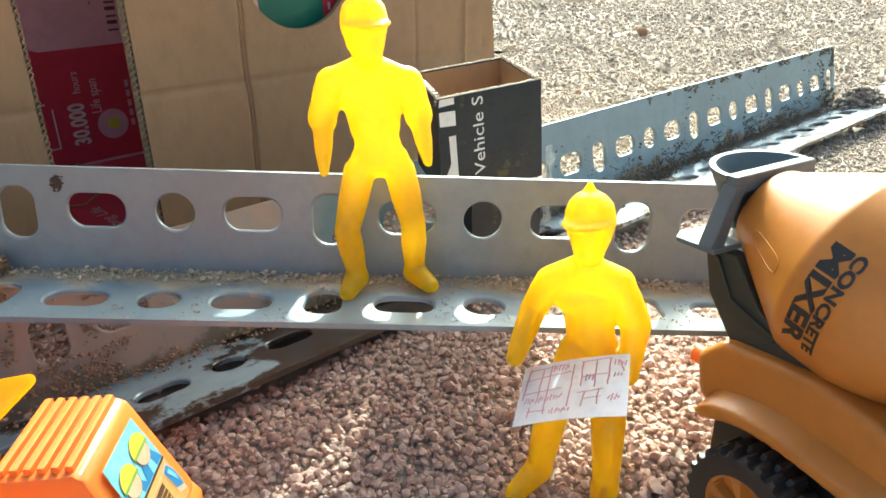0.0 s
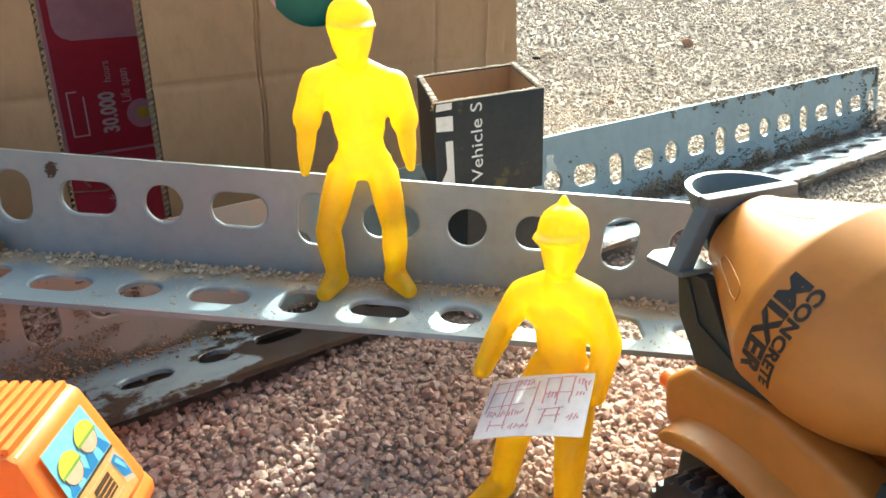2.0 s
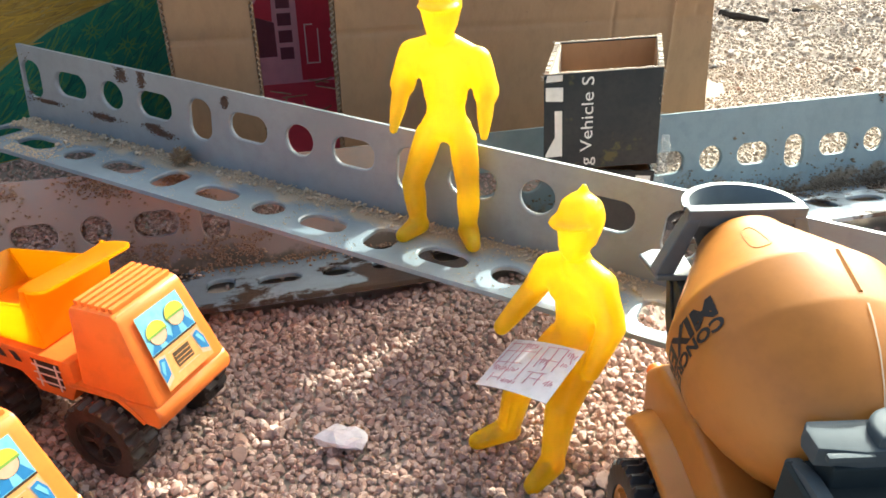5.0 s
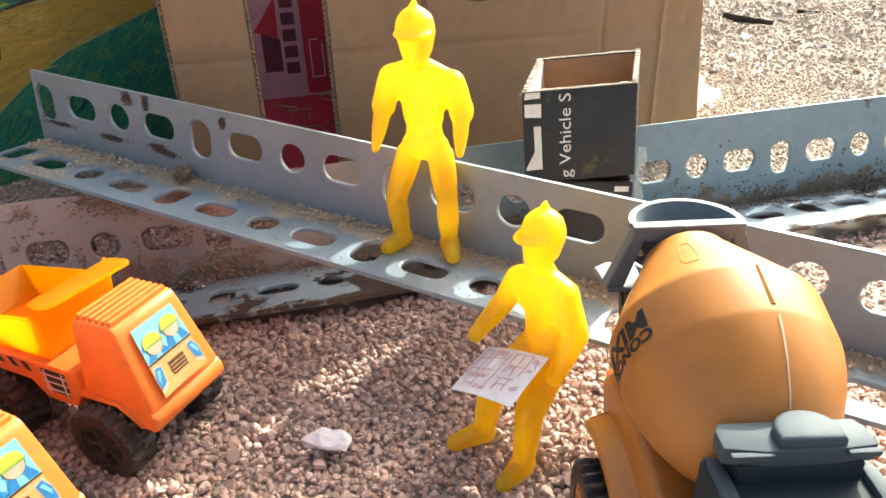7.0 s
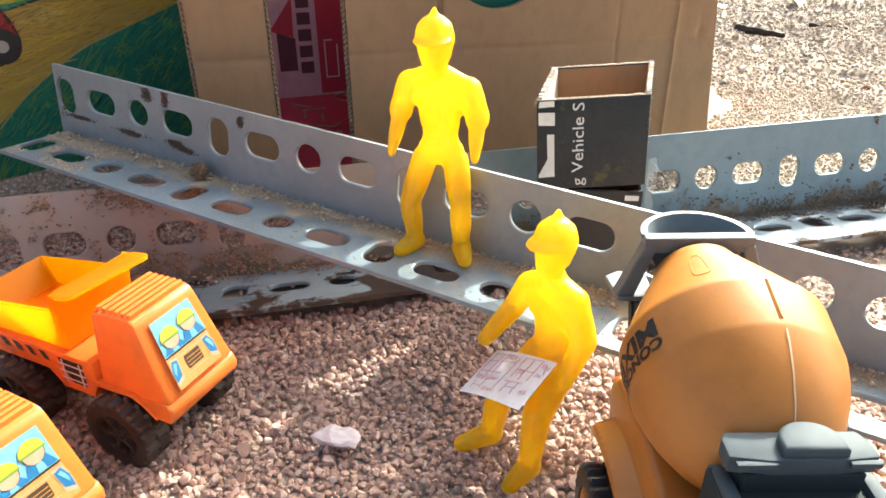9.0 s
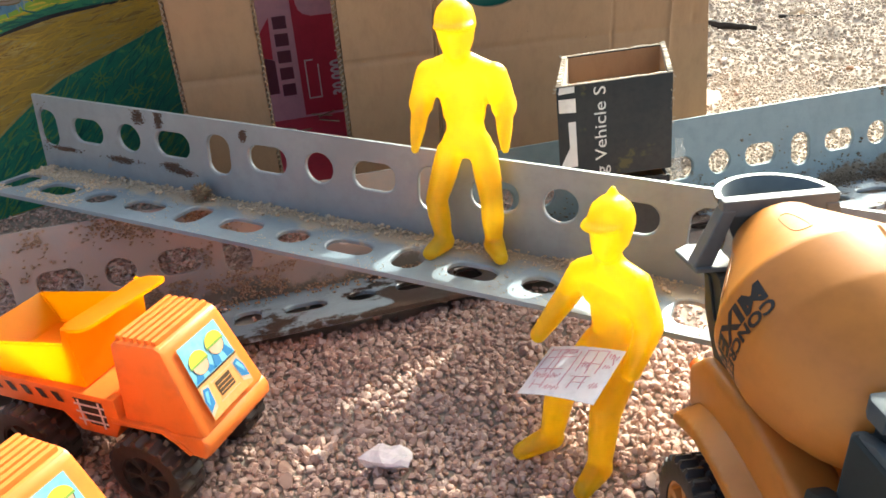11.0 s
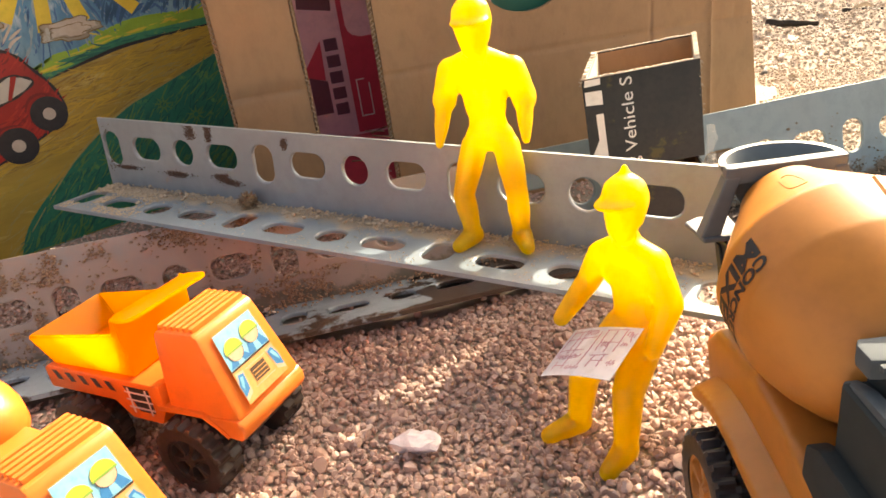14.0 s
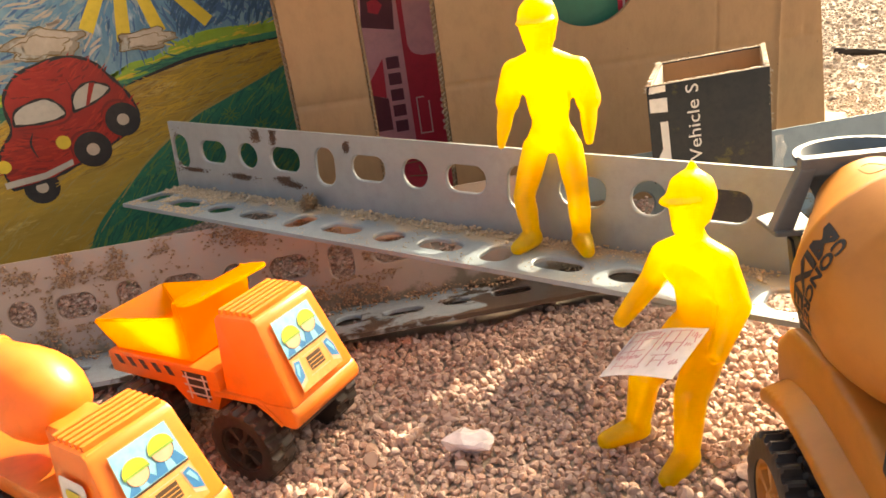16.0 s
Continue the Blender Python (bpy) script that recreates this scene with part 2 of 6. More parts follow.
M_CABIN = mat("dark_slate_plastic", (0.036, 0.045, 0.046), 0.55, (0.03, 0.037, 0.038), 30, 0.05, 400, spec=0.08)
M_SEAM = mat("pale_worn_plastic", (0.70, 0.58, 0.40), 0.5, None, 60)
M_TYRE = mat("black_rubbery_plastic", (0.020, 0.019, 0.019), 0.45, (0.035, 0.03, 0.028), 60, 0.1, 400)
M_BROWNTYRE = mat("dark_brown_plastic", (0.028, 0.018, 0.014), 0.4, (0.05, 0.035, 0.028), 60, 0.1, 400)
M_INK = mat("black_ink", (0.02, 0.018, 0.016), 0.5, None, 60)
M_PAPER = mat("white_paper", (0.80, 0.78, 0.80), 0.35, (0.74, 0.72, 0.76), 30, 0.05, 200, coat=0.4)
M_PINKINK = mat("pink_pen_ink", (0.66, 0.30, 0.38), 0.6, None, 60)
M_STICKER = mat("sky_blue_sticker", (0.15, 0.42, 0.55), 0.4, (0.22, 0.48, 0.58), 60)
M_STICKER_Y = mat("yellow_sticker", (0.66, 0.50, 0.05), 0.4, None, 60)
M_STICKER_S = mat("peach_sticker", (0.62, 0.40, 0.26), 0.4, None, 60)
M_STICKER_O = mat("pale_orange_sticker", (0.66, 0.29, 0.08), 0.4, (0.64, 0.34, 0.12), 60)
M_STICKER_B = mat("deep_blue_sticker", (0.04, 0.20, 0.42), 0.3, None, 60)
M_STICKER_G = mat("green_sticker", (0.20, 0.36, 0.06), 0.4, None, 60)
M_STICKER_D = mat("dark_grille_sticker", (0.07, 0.04, 0.02), 0.4, None, 60)
M_SILVER = mat("pale_silver_sticker", (0.80, 0.72, 0.66), 0.4, None, 60, metal=0.1)
M_QUARTZ = mat("pale_quartz", (0.84, 0.77, 0.75), 0.22, (0.70, 0.57, 0.60), 60, 0.6, 300, stain=(0.66, 0.45, 0.55), stain_at=0.60, stain_scale=45)
M_STRAW = mat("dry_straw", (0.42, 0.32, 0.18), 0.85, (0.28, 0.19, 0.10), 150, 0.3, 600)
M_DARKWOOD = mat("weathered_dark_wood", (0.050, 0.043, 0.038), 0.9, (0.030, 0.026, 0.023), 60, 0.6, 300, spec=0.1)
M_RUSTMUD = mat("dark_rusty_mud", (0.125, 0.072, 0.045), 0.85, (0.085, 0.05, 0.032), 90, 0.4, 500)
M_DARKSTONE = mat("dark_grey_stone", (0.13, 0.125, 0.12), 0.8, (0.09, 0.085, 0.08), 90, 0.5, 500)
M_PALESTONE = mat("pale_grey_stone", (0.60, 0.56, 0.53), 0.8, (0.5, 0.45, 0.42), 90, 0.5, 500)
M_BURR = mat("dry_brown_burr", (0.16, 0.10, 0.055), 0.9, (0.28, 0.20, 0.11), 150, 0.4, 600)
M_TAPE = mat("clear_tape", (0.55, 0.56, 0.56), 0.12, None, 40, 0.3, 200, trans=0.15)
def see_through(m, share):
    """Let a share of the light pass straight through a thin film."""
    nt = m.node_tree
    last = nt.nodes["Material Output"].inputs["Surface"]
    src = last.links[0].from_socket
    clear_, both = nt.nodes.new("ShaderNodeBsdfTransparent"), nt.nodes.new("ShaderNodeMixShader")
    both.inputs[0].default_value = share
    nt.links.new(src, both.inputs[1])
    nt.links.new(clear_.outputs[0], both.inputs[2])
    nt.links.new(both.outputs[0], last)


see_through(M_TAPE, 0.86)
M_P_PALE = mat("pale_yellow_poster_paint", (0.450, 0.350, 0.112), 0.55, None, 60, 0.5, 140)
M_P_BROWN = mat("brown_poster_paint", (0.204, 0.132, 0.036), 0.5, None, 60, 0.5, 140)
M_P_TEAL = mat("teal_poster_paint", (0.013, 0.138, 0.100), 0.45, None, 60, 0.5, 140)
M_P_MOSS = mat("moss_poster_paint", (0.125, 0.275, 0.075), 0.55, None, 60, 0.5, 140)
M_P_MIST = mat("pale_blue_poster_paint", (0.300, 0.390, 0.400), 0.6, None, 60, 0.5, 140)
M_P_NAVY = mat("deep_blue_poster_paint", (0.058, 0.156, 0.312), 0.5, None, 60, 0.5, 140)
M_P_SKY = mat("blue_poster_paint", (0.075, 0.225, 0.360), 0.5, (0.210, 0.375, 0.440), 30, 1.0, 90, stretch=(1, 1, 0.4), stain=(0.390, 0.494, 0.546), stain_at=0.58, stain_scale=50)
M_P_SUN = mat("yellow_poster_paint", (0.720, 0.552, 0.054), 0.5, (0.600, 0.432, 0.048), 30, 0.6, 140)
M_P_CLOUD = mat("greyish_white_poster_paint", (0.560, 0.490, 0.390), 0.55, (0.430, 0.350, 0.260), 40, 0.9, 120)
M_P_LIME = mat("lime_poster_paint", (0.312, 0.475, 0.044), 0.5, (0.213, 0.388, 0.050), 30, 0.6, 140)
M_P_PINE = mat("dark_green_poster_paint", (0.016, 0.165, 0.105), 0.4, (0.033, 0.225, 0.112), 25, 1.0, 90, stain=(0.112, 0.312, 0.088), stain_at=0.58, stain_scale=70)
M_P_ROAD = mat("ochre_poster_paint", (0.500, 0.330, 0.050), 0.42, (0.340, 0.225, 0.040), 18, 1.0, 90, stretch=(0.4, 0.4, 2), stain=(0.550, 0.400, 0.112), stain_at=0.57, stain_scale=70)
M_P_RED = mat("red_poster_paint", (0.413, 0.018, 0.013), 0.4, (0.250, 0.013, 0.010), 25, 1.0, 90, stain=(0.163, 0.010, 0.010), stain_at=0.58, stain_scale=40)
M_P_CRIMSON = mat("dark_crimson_poster_paint", (0.215, 0.012, 0.010), 0.45, None, 60, 0.8, 120)
M_P_SCARLET = mat("scarlet_poster_paint", (0.46, 0.028, 0.017), 0.4, None, 60, 0.8, 120)
M_P_SUNROAD = mat("golden_ochre_poster_paint", (0.58, 0.37, 0.045), 0.45, None, 60, 0.8, 120)
M_P_UMBER = mat("umber_poster_paint", (0.33, 0.205, 0.045), 0.5, None, 60, 0.8, 120)
M_P_DEEP = mat("dark_navy_poster_paint", (0.042, 0.120, 0.215), 0.5, None, 60, 0.8, 120)
M_P_SMUDGE = mat("smudged_brown_grey_poster_paint", (0.36, 0.315, 0.24), 0.55, (0.25, 0.20, 0.14), 40, 0.8, 120, stain=(0.42, 0.42, 0.36), stain_at=0.52, stain_scale=60)
M_P_BLACK = mat("black_poster_paint", (0.012, 0.012, 0.013), 0.5, (0.026, 0.026, 0.026), 30, 0.5, 140)
M_P_WHITE = mat("cream_poster_paint", (0.532, 0.498, 0.412), 0.6, (0.429, 0.395, 0.326), 30, 0.5, 140)

muddy(M_WET, -0.280, -0.215, (0.052, 0.034, 0.028), top=0.30, nscale=42.0, lo=0.54, hi=0.60, until=-0.12)
muddy(M_RUST, -0.12, -0.25, (0.43, 0.30, 0.235), top=0.30, lo=0.44, hi=0.80, nscale=26.0)
muddy(M_WET, -0.036, -0.051, (0.085, 0.058, 0.044), "Y", 0.48, 0.54, 0.08, 48.0)
muddy(M_RUST, 0.020, 0.0, (0.21, 0.165, 0.115), "Z", 0.50, 0.60, 0.16, 60.0)
M_DUSTY = mat("dusty_grey_steel", (0.265, 0.32, 0.36), 0.4, (0.22, 0.26, 0.28), 20, 0.15, 900, metal=0.15, stain=(0.36, 0.30, 0.22), stain_at=0.62, stain_scale=60)
muddy(M_DUSTY, -0.020, -0.001, (0.44, 0.355, 0.25), "Y", 0.46, 0.62, 0.30, 70.0)
# ---- ground ----
def in_carton(x, y):
    c, s = math.cos(radians(41.1)), math.sin(radians(41.1))
    dx, dy = x - 1.93, y - 1.54
    a, d = c * dx + s * dy, c * dy - s * dx
    return -0.1 < a < 12.5 and -0.05 < d < 7.8


def ground_z(x, y):
    v = Vector((x * 0.22, y * 0.22, 0.0))
    h = 0.10 * noise.noise(v) + 0.05 * noise.noise(v * 3.1)
    far = min(1.0, max(0.0, (y - 9.0) / 12.0))
    h += far * (0.35 * noise.noise(v * 1.3 + Vector((5, 1, 2))) + 0.30 * noise.noise(v * 4.0) + 0.10 * noise.noise(v * 9.0))
    d = (x - 13.31) * -0.632 + (y - 7.49) * 0.775
    h -= 0.16 * max(0.0, 1 - abs(d + 0.6) / 1.6)
    left = max(0.0, min(1.0, (1.0 - x) / 3.0)) * max(0.0, min(1.0, (y + 3.0) / 3.0))
    h += 0.25 * left - 0.04
    return min(h, -0.06) if in_carton(x, y) else h


def axis_steps(lo, hi, step, far):
    a = list(np.arange(lo, hi + 1e-6, step))
    k, s = hi, step
    while k < far:
        s *= 1.5
        k += s
        a.append(k)
    k, s = lo, step
    while k > -far:
        s *= 1.5
        k -= s
        a.insert(0, k)
    return a


gx, gy = axis_steps(-8, 46, 0.42, 8000), axis_steps(-12, 54, 0.42, 8000)
gv = [(x, y, ground_z(x, y) if abs(x) < 120 and abs(y) < 120 else -0.04) for y in gy for x in gx]
gf = [(j * len(gx) + i, j * len(gx) + i + 1, (j + 1) * len(gx) + i + 1, (j + 1) * len(gx) + i) for j in range(len(gy) - 1) for i in range(len(gx) - 1)]
ground = new("ground", mesh_of("ground", gv, gf, M_SOIL, True))
tagged(ground, "sunlit sandy yard ground strewn with tan gravel", "ground", kind="structure")


def ico(level):
    bm = bmesh.new()
    bmesh.ops.create_icosphere(bm, subdivisions=level, radius=1.0)
    v = np.array([tuple(q.co) for q in bm.verts])
    f = np.array([[q.index for q in p.verts] for p in bm.faces])
    bm.free()
    return v, f


def stone_shapes(level, count, seed, rough=0.22, cut_lo=0.42, cut_hi=0.80):
    g = np.random.default_rng(seed)
    v, f = ico(level)
    shapes = []
    for _ in range(count):
        w = v.copy()
        for _ in range(7):
            d = g.normal(size=3)
            d /= np.linalg.norm(d)
            cut = g.uniform(cut_lo, cut_hi)
            over = np.maximum(0, w @ d - cut)
            w = w - np.outer(over * 0.95, d)
        w = w * (1 + g.normal(scale=rough * 0.25, size=(len(w), 1)))
        w = w * g.uniform(0.82, 1.12, size=3)
        shapes.append(w)
    return shapes, f


def strew(name, shapes, f, spots, mat_, parent, label, flat=0.75, smooth=True, sharp=24):
    """Many loose pieces in one mesh; spots: rows of x, y, z, radius."""
    g = np.random.default_rng(len(spots))
    vs, fs, base = [], [], 0
    for x, y, z, r in spots:
        s = shapes[g.integers(len(shapes))]
        q = g.normal(size=4)
        q /= np.linalg.norm(q)
        a, b, c, d = q
        rot = np.array([[1 - 2 * (c * c + d * d), 2 * (b * c - a * d), 2 * (b * d + a * c)], [2 * (b * c + a * d), 1 - 2 * (b * b + d * d), 2 * (c * d - a * b)], [2 * (b * d - a * c), 2 * (c * d + a * b), 1 - 2 * (b * b + c * c)]])
        w = (s @ rot.T) * r
        w[:, 2] *= flat
        vs.append(w + (x, y, z))
        fs.append(f + base)
        base += len(s)
    v = np.concatenate(vs) * U
    t = np.concatenate(fs)
    me = bpy.data.meshes.new(name)
    me.vertices.add(len(v))
    me.vertices.foreach_set("co", v.ravel())
    me.loops.add(t.size)
    me.loops.foreach_set("vertex_index", t.ravel())
    me.polygons.add(len(t))
    me.polygons.foreach_set("loop_start", np.arange(0, t.size, 3))
    me.materials.append(mat_)
    me.update(calc_edges=True)
    me.polygons.foreach_set("use_smooth", [smooth] * len(t))
    if smooth and sharp:
        me.set_sharp_from_angle(angle=radians(sharp))
    ob = new(name, me)
    ob.parent = parent
    return tagged(ob, label, kind="stuff")


def on_angle_b(x, y):
    d = Vector((x - 13.31, y - 7.49))
    return -1.88 < d.x * -0.632 + d.y * 0.775 < 0.25


def spots_in(x0, x1, y0, y1, step, r0, r1, lift, seed, keep=None):
    g = np.random.default_rng(seed)
    out = []
    for y in np.arange(y0, y1, step):
        for x in np.arange(x0, x1, step):
            px, py = x + g.uniform(-0.5, 0.5) * step, y + g.uniform(-0.5, 0.5) * step
            if not in_carton(px, py) and (not on_angle_b(px, py) or g.random() < 0.03) and (keep is None or keep(px, py)):
                r = (r0 + (r1 - r0) * g.random() ** 1.6) * (1.35 if g.random() < 0.06 else 1.0)
                out.append((px, py, ground_z(px, py) + lift * r + g.uniform(0, 0.03), r))
    return out

# ---- slotted steel angles ----
def hole_outline(kind, n=32):
    """Points round a slot: tall, long or round."""
    w, h = {"V": (0.46, 0.70), "H": (0.74, 0.46), "O": (0.51, 0.51)}[kind]
    r, out = min(w, h) / 2 * (1.0 if kind == "O" else 0.92), []
    for k in range(n):
        a = 2 * math.pi * (k + 0.5) / n
        c, s = math.cos(a), math.sin(a)
        out.append((math.copysign(w / 2 - r, c) + r * c, math.copysign(h / 2 - r, s) + r * s))
    return out


def flange(name, first, last, end0, end1, width, line, thick, mat_, parent, upright, label=""):
    """One leg of the angle, with a slot at every whole number from first to last."""
    vs, fs = [], []

    def put(s, w, d):
        vs.append((s, thick - d, w) if upright else (s, -w + thick, d - thick))
        return len(vs) - 1

    for i in range(first, last + 1):
        kind = "VHOH"[i % 4]
        drop = -0.05 if kind == "V" else 0.0
        x0, x1 = (end0 if i == first else i - 0.5), (end1 if i == last else i + 0.5)
        ring = hole_outline(kind)
        n = len(ring)
        outer = []
        for u, w in ring:
            a = math.atan2(w, u)
            c, s = math.cos(a), math.sin(a)
            hx = (x1 - i) if c > 0 else (i - x0)
            hy = (width - line) if s > 0 else line
            k = min(hx / abs(c) if abs(c) > 1e-6 else 1e9, hy / abs(s) if abs(s) > 1e-6 else 1e9)
            outer.append([i + k * c, line + k * s])
        for cx in (x0, x1):
            for cy in (0.0, width):
                j = min(range(n), key=lambda q: (outer[q][0] - cx) ** 2 + (outer[q][1] - cy) ** 2)
                outer[j] = [cx, cy]
        b = 0.018
        top_o = [put(p[0], p[1], thick) for p in outer]
        top_i = [put(i + u * (1 + b / 0.25), line + drop + w * (1 + b / 0.25), thick) for u, w in ring]
        mid_i = [put(i + u, line + drop + w, thick - b) for u, w in ring]
        low_i = [put(i + u, line + drop + w, 0) for u, w in ring]
        low_o = [put(p[0], p[1], 0) for p in outer]
        for k in range(n):
            q = (k + 1) % n
            for A_, B_ in ((top_o, top_i), (top_i, mid_i), (mid_i, low_i), (low_i, low_o)):
                fs.append((A_[k], A_[q], B_[q], B_[k]))
            on_x0 = abs(outer[k][0] - x0) < 1e-6 and abs(outer[q][0] - x0) < 1e-6
            on_x1 = abs(outer[k][0] - x1) < 1e-6 and abs(outer[q][0] - x1) < 1e-6
            if not ((on_x0 and i != first) or (on_x1 and i != last)):
                fs.append((low_o[k], low_o[q], top_o[q], top_o[k]))
    bm = bmesh.new()
    bv = [bm.verts.new(v) for v in vs]
    for f in fs:
        bm.faces.new([bv[k] for k in f])
    bmesh.ops.remove_doubles(bm, verts=bm.verts, dist=0.002)
    bmesh.ops.recalc_face_normals(bm, faces=bm.faces)
    return part(name, bm, mat_, parent, label)


R_BEAM = Matrix(((0.99879, -0.00168, 0.04923), (-0.00168, 0.99769, 0.06796), (-0.04923, -0.06796, 0.99647))).to_4x4()
angle_a = thing("slotted_angle", (0, 0, 0), "grey slotted steel angle bar lying across another, dusted with sand", "steel angle", group="slotted steel angles")
angle_a.matrix_world = Matrix.Translation(Vector((-0.041, -0.057, 2.078)) * U) @ R_BEAM
TA = 0.07
flange("upright_flange", 0, 20, -0.27, 20.5, 1.41, 0.84, TA, M_STEEL, angle_a, True)
flange("flat_flange", 0, 20, -0.27, 20.5, 1.41 + TA, 0.84 + TA, TA, M_DUSTY, angle_a, False)

DIR_B = Vector((0.775, 0.632, 0.0075)).normalized()
NOR_B = Vector((-0.632, 0.775, 0)).normalized()
UP_B = DIR_B.cross(NOR_B)
LEAN_B = radians(12)
up_b = UP_B * math.cos(LEAN_B) + NOR_B * math.sin(LEAN_B)
nor_b = NOR_B * math.cos(LEAN_B) - UP_B * math.sin(LEAN_B)
angle_b = thing("slotted_angle", (0, 0, 0), "wide muddy slotted steel angle bar lying on the gravel", "steel angle", group="slotted steel angles")
at_b = Vector((13.31, 7.49, 0.95)) - up_b * 0.98
angle_b.matrix_world = Matrix.Translation(at_b * U) @ Matrix((DIR_B, nor_b, up_b)).transposed().to_4x4()
flange("upright_flange", -24, 12, -24.5, 12.35, 1.98, 0.98, 0.08, M_RUST, angle_b, True)
flange("flat_flange", -24, 12, -24.5, 12.35, 1.98 + 0.08, 0.98 + 0.08, 0.08, M_WET, angle_b, False)

# ---- cardboard playhouse ----
ANG_C = 41.1
card = thing("cardboard_box", (1.93, 1.54, 0), "brown cardboard carton house with a door slot and round window", "carton", rot=(0, 0, ANG_C))
HB, TB = 7.9, 0.13
ROOF_A, ROOF_END = 6.6, 4.75        # the gable slopes down from here to the right corner


def crease_dip(a, z):
    d = 0.0
    for c in (5.28, 5.35):
        d += 0.045 * math.exp(-((a - c - 0.02 * math.sin(z * 3)) / 0.022) ** 2)
    for c, s in ((9.5, 0.03), (10.97, -0.06)):
        d += s * math.exp(-((a - c - 0.02 * noise.noise(Vector((z * 1.3, c, 0)))) / 0.045) ** 2)
    d += 0.05 * math.exp(-((a - 11.77) / 0.10) ** 2 - ((z - 3.3) / 0.16) ** 2)
    d += 0.03 * math.exp(-((z - 3.38 + 0.02 * a) / 0.06) ** 2)
    return d + 0.02 * noise.noise(Vector((a * 0.9, z * 0.9, 3)))


def right_lean(z):
    """The right corner of the carton leans inwards going up."""
    return 0.05 - 0.10 * z


def panel_sheet(name, a0, a1, z0, z1, hole=None, label=""):
    """Front sheet of corrugated board with soft folds; hole: centre a, z and radius."""
    bm = bmesh.new()
    aa = sorted(set(list(np.arange(a0, a1, 0.16)) + [a1] + [c + k for c in (5.28, 5.35, 9.5, 10.97, 11.77) for k in (-0.08, -0.05, -0.025, 0, 0.025, 0.05, 0.08) if a0 < c + k < a1]))
    zz = sorted(set(list(np.arange(z0, z1, 0.3)) + [z1] + [3.3 + k for k in (-0.15, -0.1, -0.05, 0, 0.05, 0.1, 0.15)]))
    front = {(i, j): bm.verts.new((a, crease_dip(a, z), z)) for i, a in enumerate(aa) for j, z in enumerate(zz)}
    for i in range(len(aa) - 1):
        for j in range(len(zz) - 1):
            bm.faces.new((front[i, j], front[i + 1, j], front[i + 1, j + 1], front[i, j + 1]))
    if hole:
        ca, cz, r = hole
        inside = [f for f in bm.faces if (f.calc_center_median().x - ca) ** 2 + (f.calc_center_median().z - cz) ** 2 < (r * 0.99) ** 2]
        bmesh.ops.delete(bm, geom=inside, context="FACES")
        for v in list(bm.verts):
            if not v.link_faces:
                bm.verts.remove(v)
        rim = {v for e in bm.edges if e.is_boundary for v in e.verts if (v.co.x - ca) ** 2 + (v.co.z - cz) ** 2 < (r * 1.35) ** 2 and v.co.z < z1 - 0.01}
        for v in rim:
            d = Vector((v.co.x - ca, v.co.z - cz))
            d = d.normalized() * r
            v.co.x, v.co.z = ca + d.x, cz + d.y
    if a1 > ROOF_A:
        slope = Vector((ROOF_END - HB, 0, -(12.27 - ROOF_A))).normalized()
        bmesh.ops.bisect_plane(bm, geom=bm.verts[:] + bm.edges[:] + bm.faces[:], plane_co=(ROOF_A, 0, HB), plane_no=-slope, clear_outer=True)
    for v in bm.verts:
        v.co.x += right_lean(v.co.z) * min(1.0, max(0.0, (v.co.x - 11.1) / 1.17))
    front_f = list(bm.faces)
    ext = bmesh.ops.extrude_face_region(bm, geom=front_f, use_keep_orig=True)
    bmesh.ops.translate(bm, vec=(0, TB, 0), verts=[q for q in ext["geom"] if isinstance(q, bmesh.types.BMVert)])
    bmesh.ops.recalc_face_normals(bm, faces=bm.faces)
    return part(name, bm, M_CARD, card, label, smooth=True)


def flute_edge(a, z0, z1, parent, side):
    """A ragged cut edge ending at a, where the face paper is gone and the zigzag flutes lie open."""
    d = 0.09
    inner = a - side * d
    bm = bmesh.new()
    box(bm, min(a, inner), max(a, inner), TB - 0.016, TB, z0, z1)
    part("liner", bm, M_CARD, parent)
    bm = bmesh.new()
    n = int((z1 - z0) / 0.055)
    w = 0.006
    prev = None
    g = random.Random(int(a * 100))
    for k in range(n + 1):
        z = z0 + k * 0.055
        x = inner + side * 0.012 if k % 2 == 0 else a - side * 0.012 + g.uniform(-0.012, 0.006)
        y = 0.004 + g.uniform(0, 0.012)
        row = [bm.verts.new(p) for p in ((x, y, z - w), (x, TB - 0.02, z - w), (x, TB - 0.02, z + w), (x, y, z + w))]
        if prev:
            for q in range(4):
                bm.faces.new((prev[q], prev[(q + 1) % 4], row[(q + 1) % 4], row[q]))
        prev = row
    bmesh.ops.recalc_face_normals(bm, faces=bm.faces)
    return part("cut_edge", bm, M_CARD_CUT, parent, "pale zigzag corrugated edge")


left_sheet = panel_sheet("front_sheet", 0.09, 1.64, -0.2, HB)
right_sheet = panel_sheet("front_sheet", 3.29, 12.27, -0.2, HB, hole=(6.63, 5.28, 1.18))
flute_edge(0.0, 0.0, HB, left_sheet, -1)
flute_edge(1.73, 0.0, HB, left_sheet, 1)
flute_edge(3.20, 0.0, HB, right_sheet, -1)
DEEP = 7.6
GABLE = [(-0.02, -0.2), (-0.02, HB), (ROOF_A, HB), (12.40 + right_lean(ROOF_END), ROOF_END - 0.06), (12.45, -0.2)]
bm = bmesh.new()
prism(bm, GABLE, DEEP, DEEP + TB, "y")
back = part("back_sheet", bm, M_CARD, card)
bm = bmesh.new()
box(bm, 12.27, 12.27 + TB, 0.14, DEEP - 0.01, -0.2, ROOF_END - 0.08)
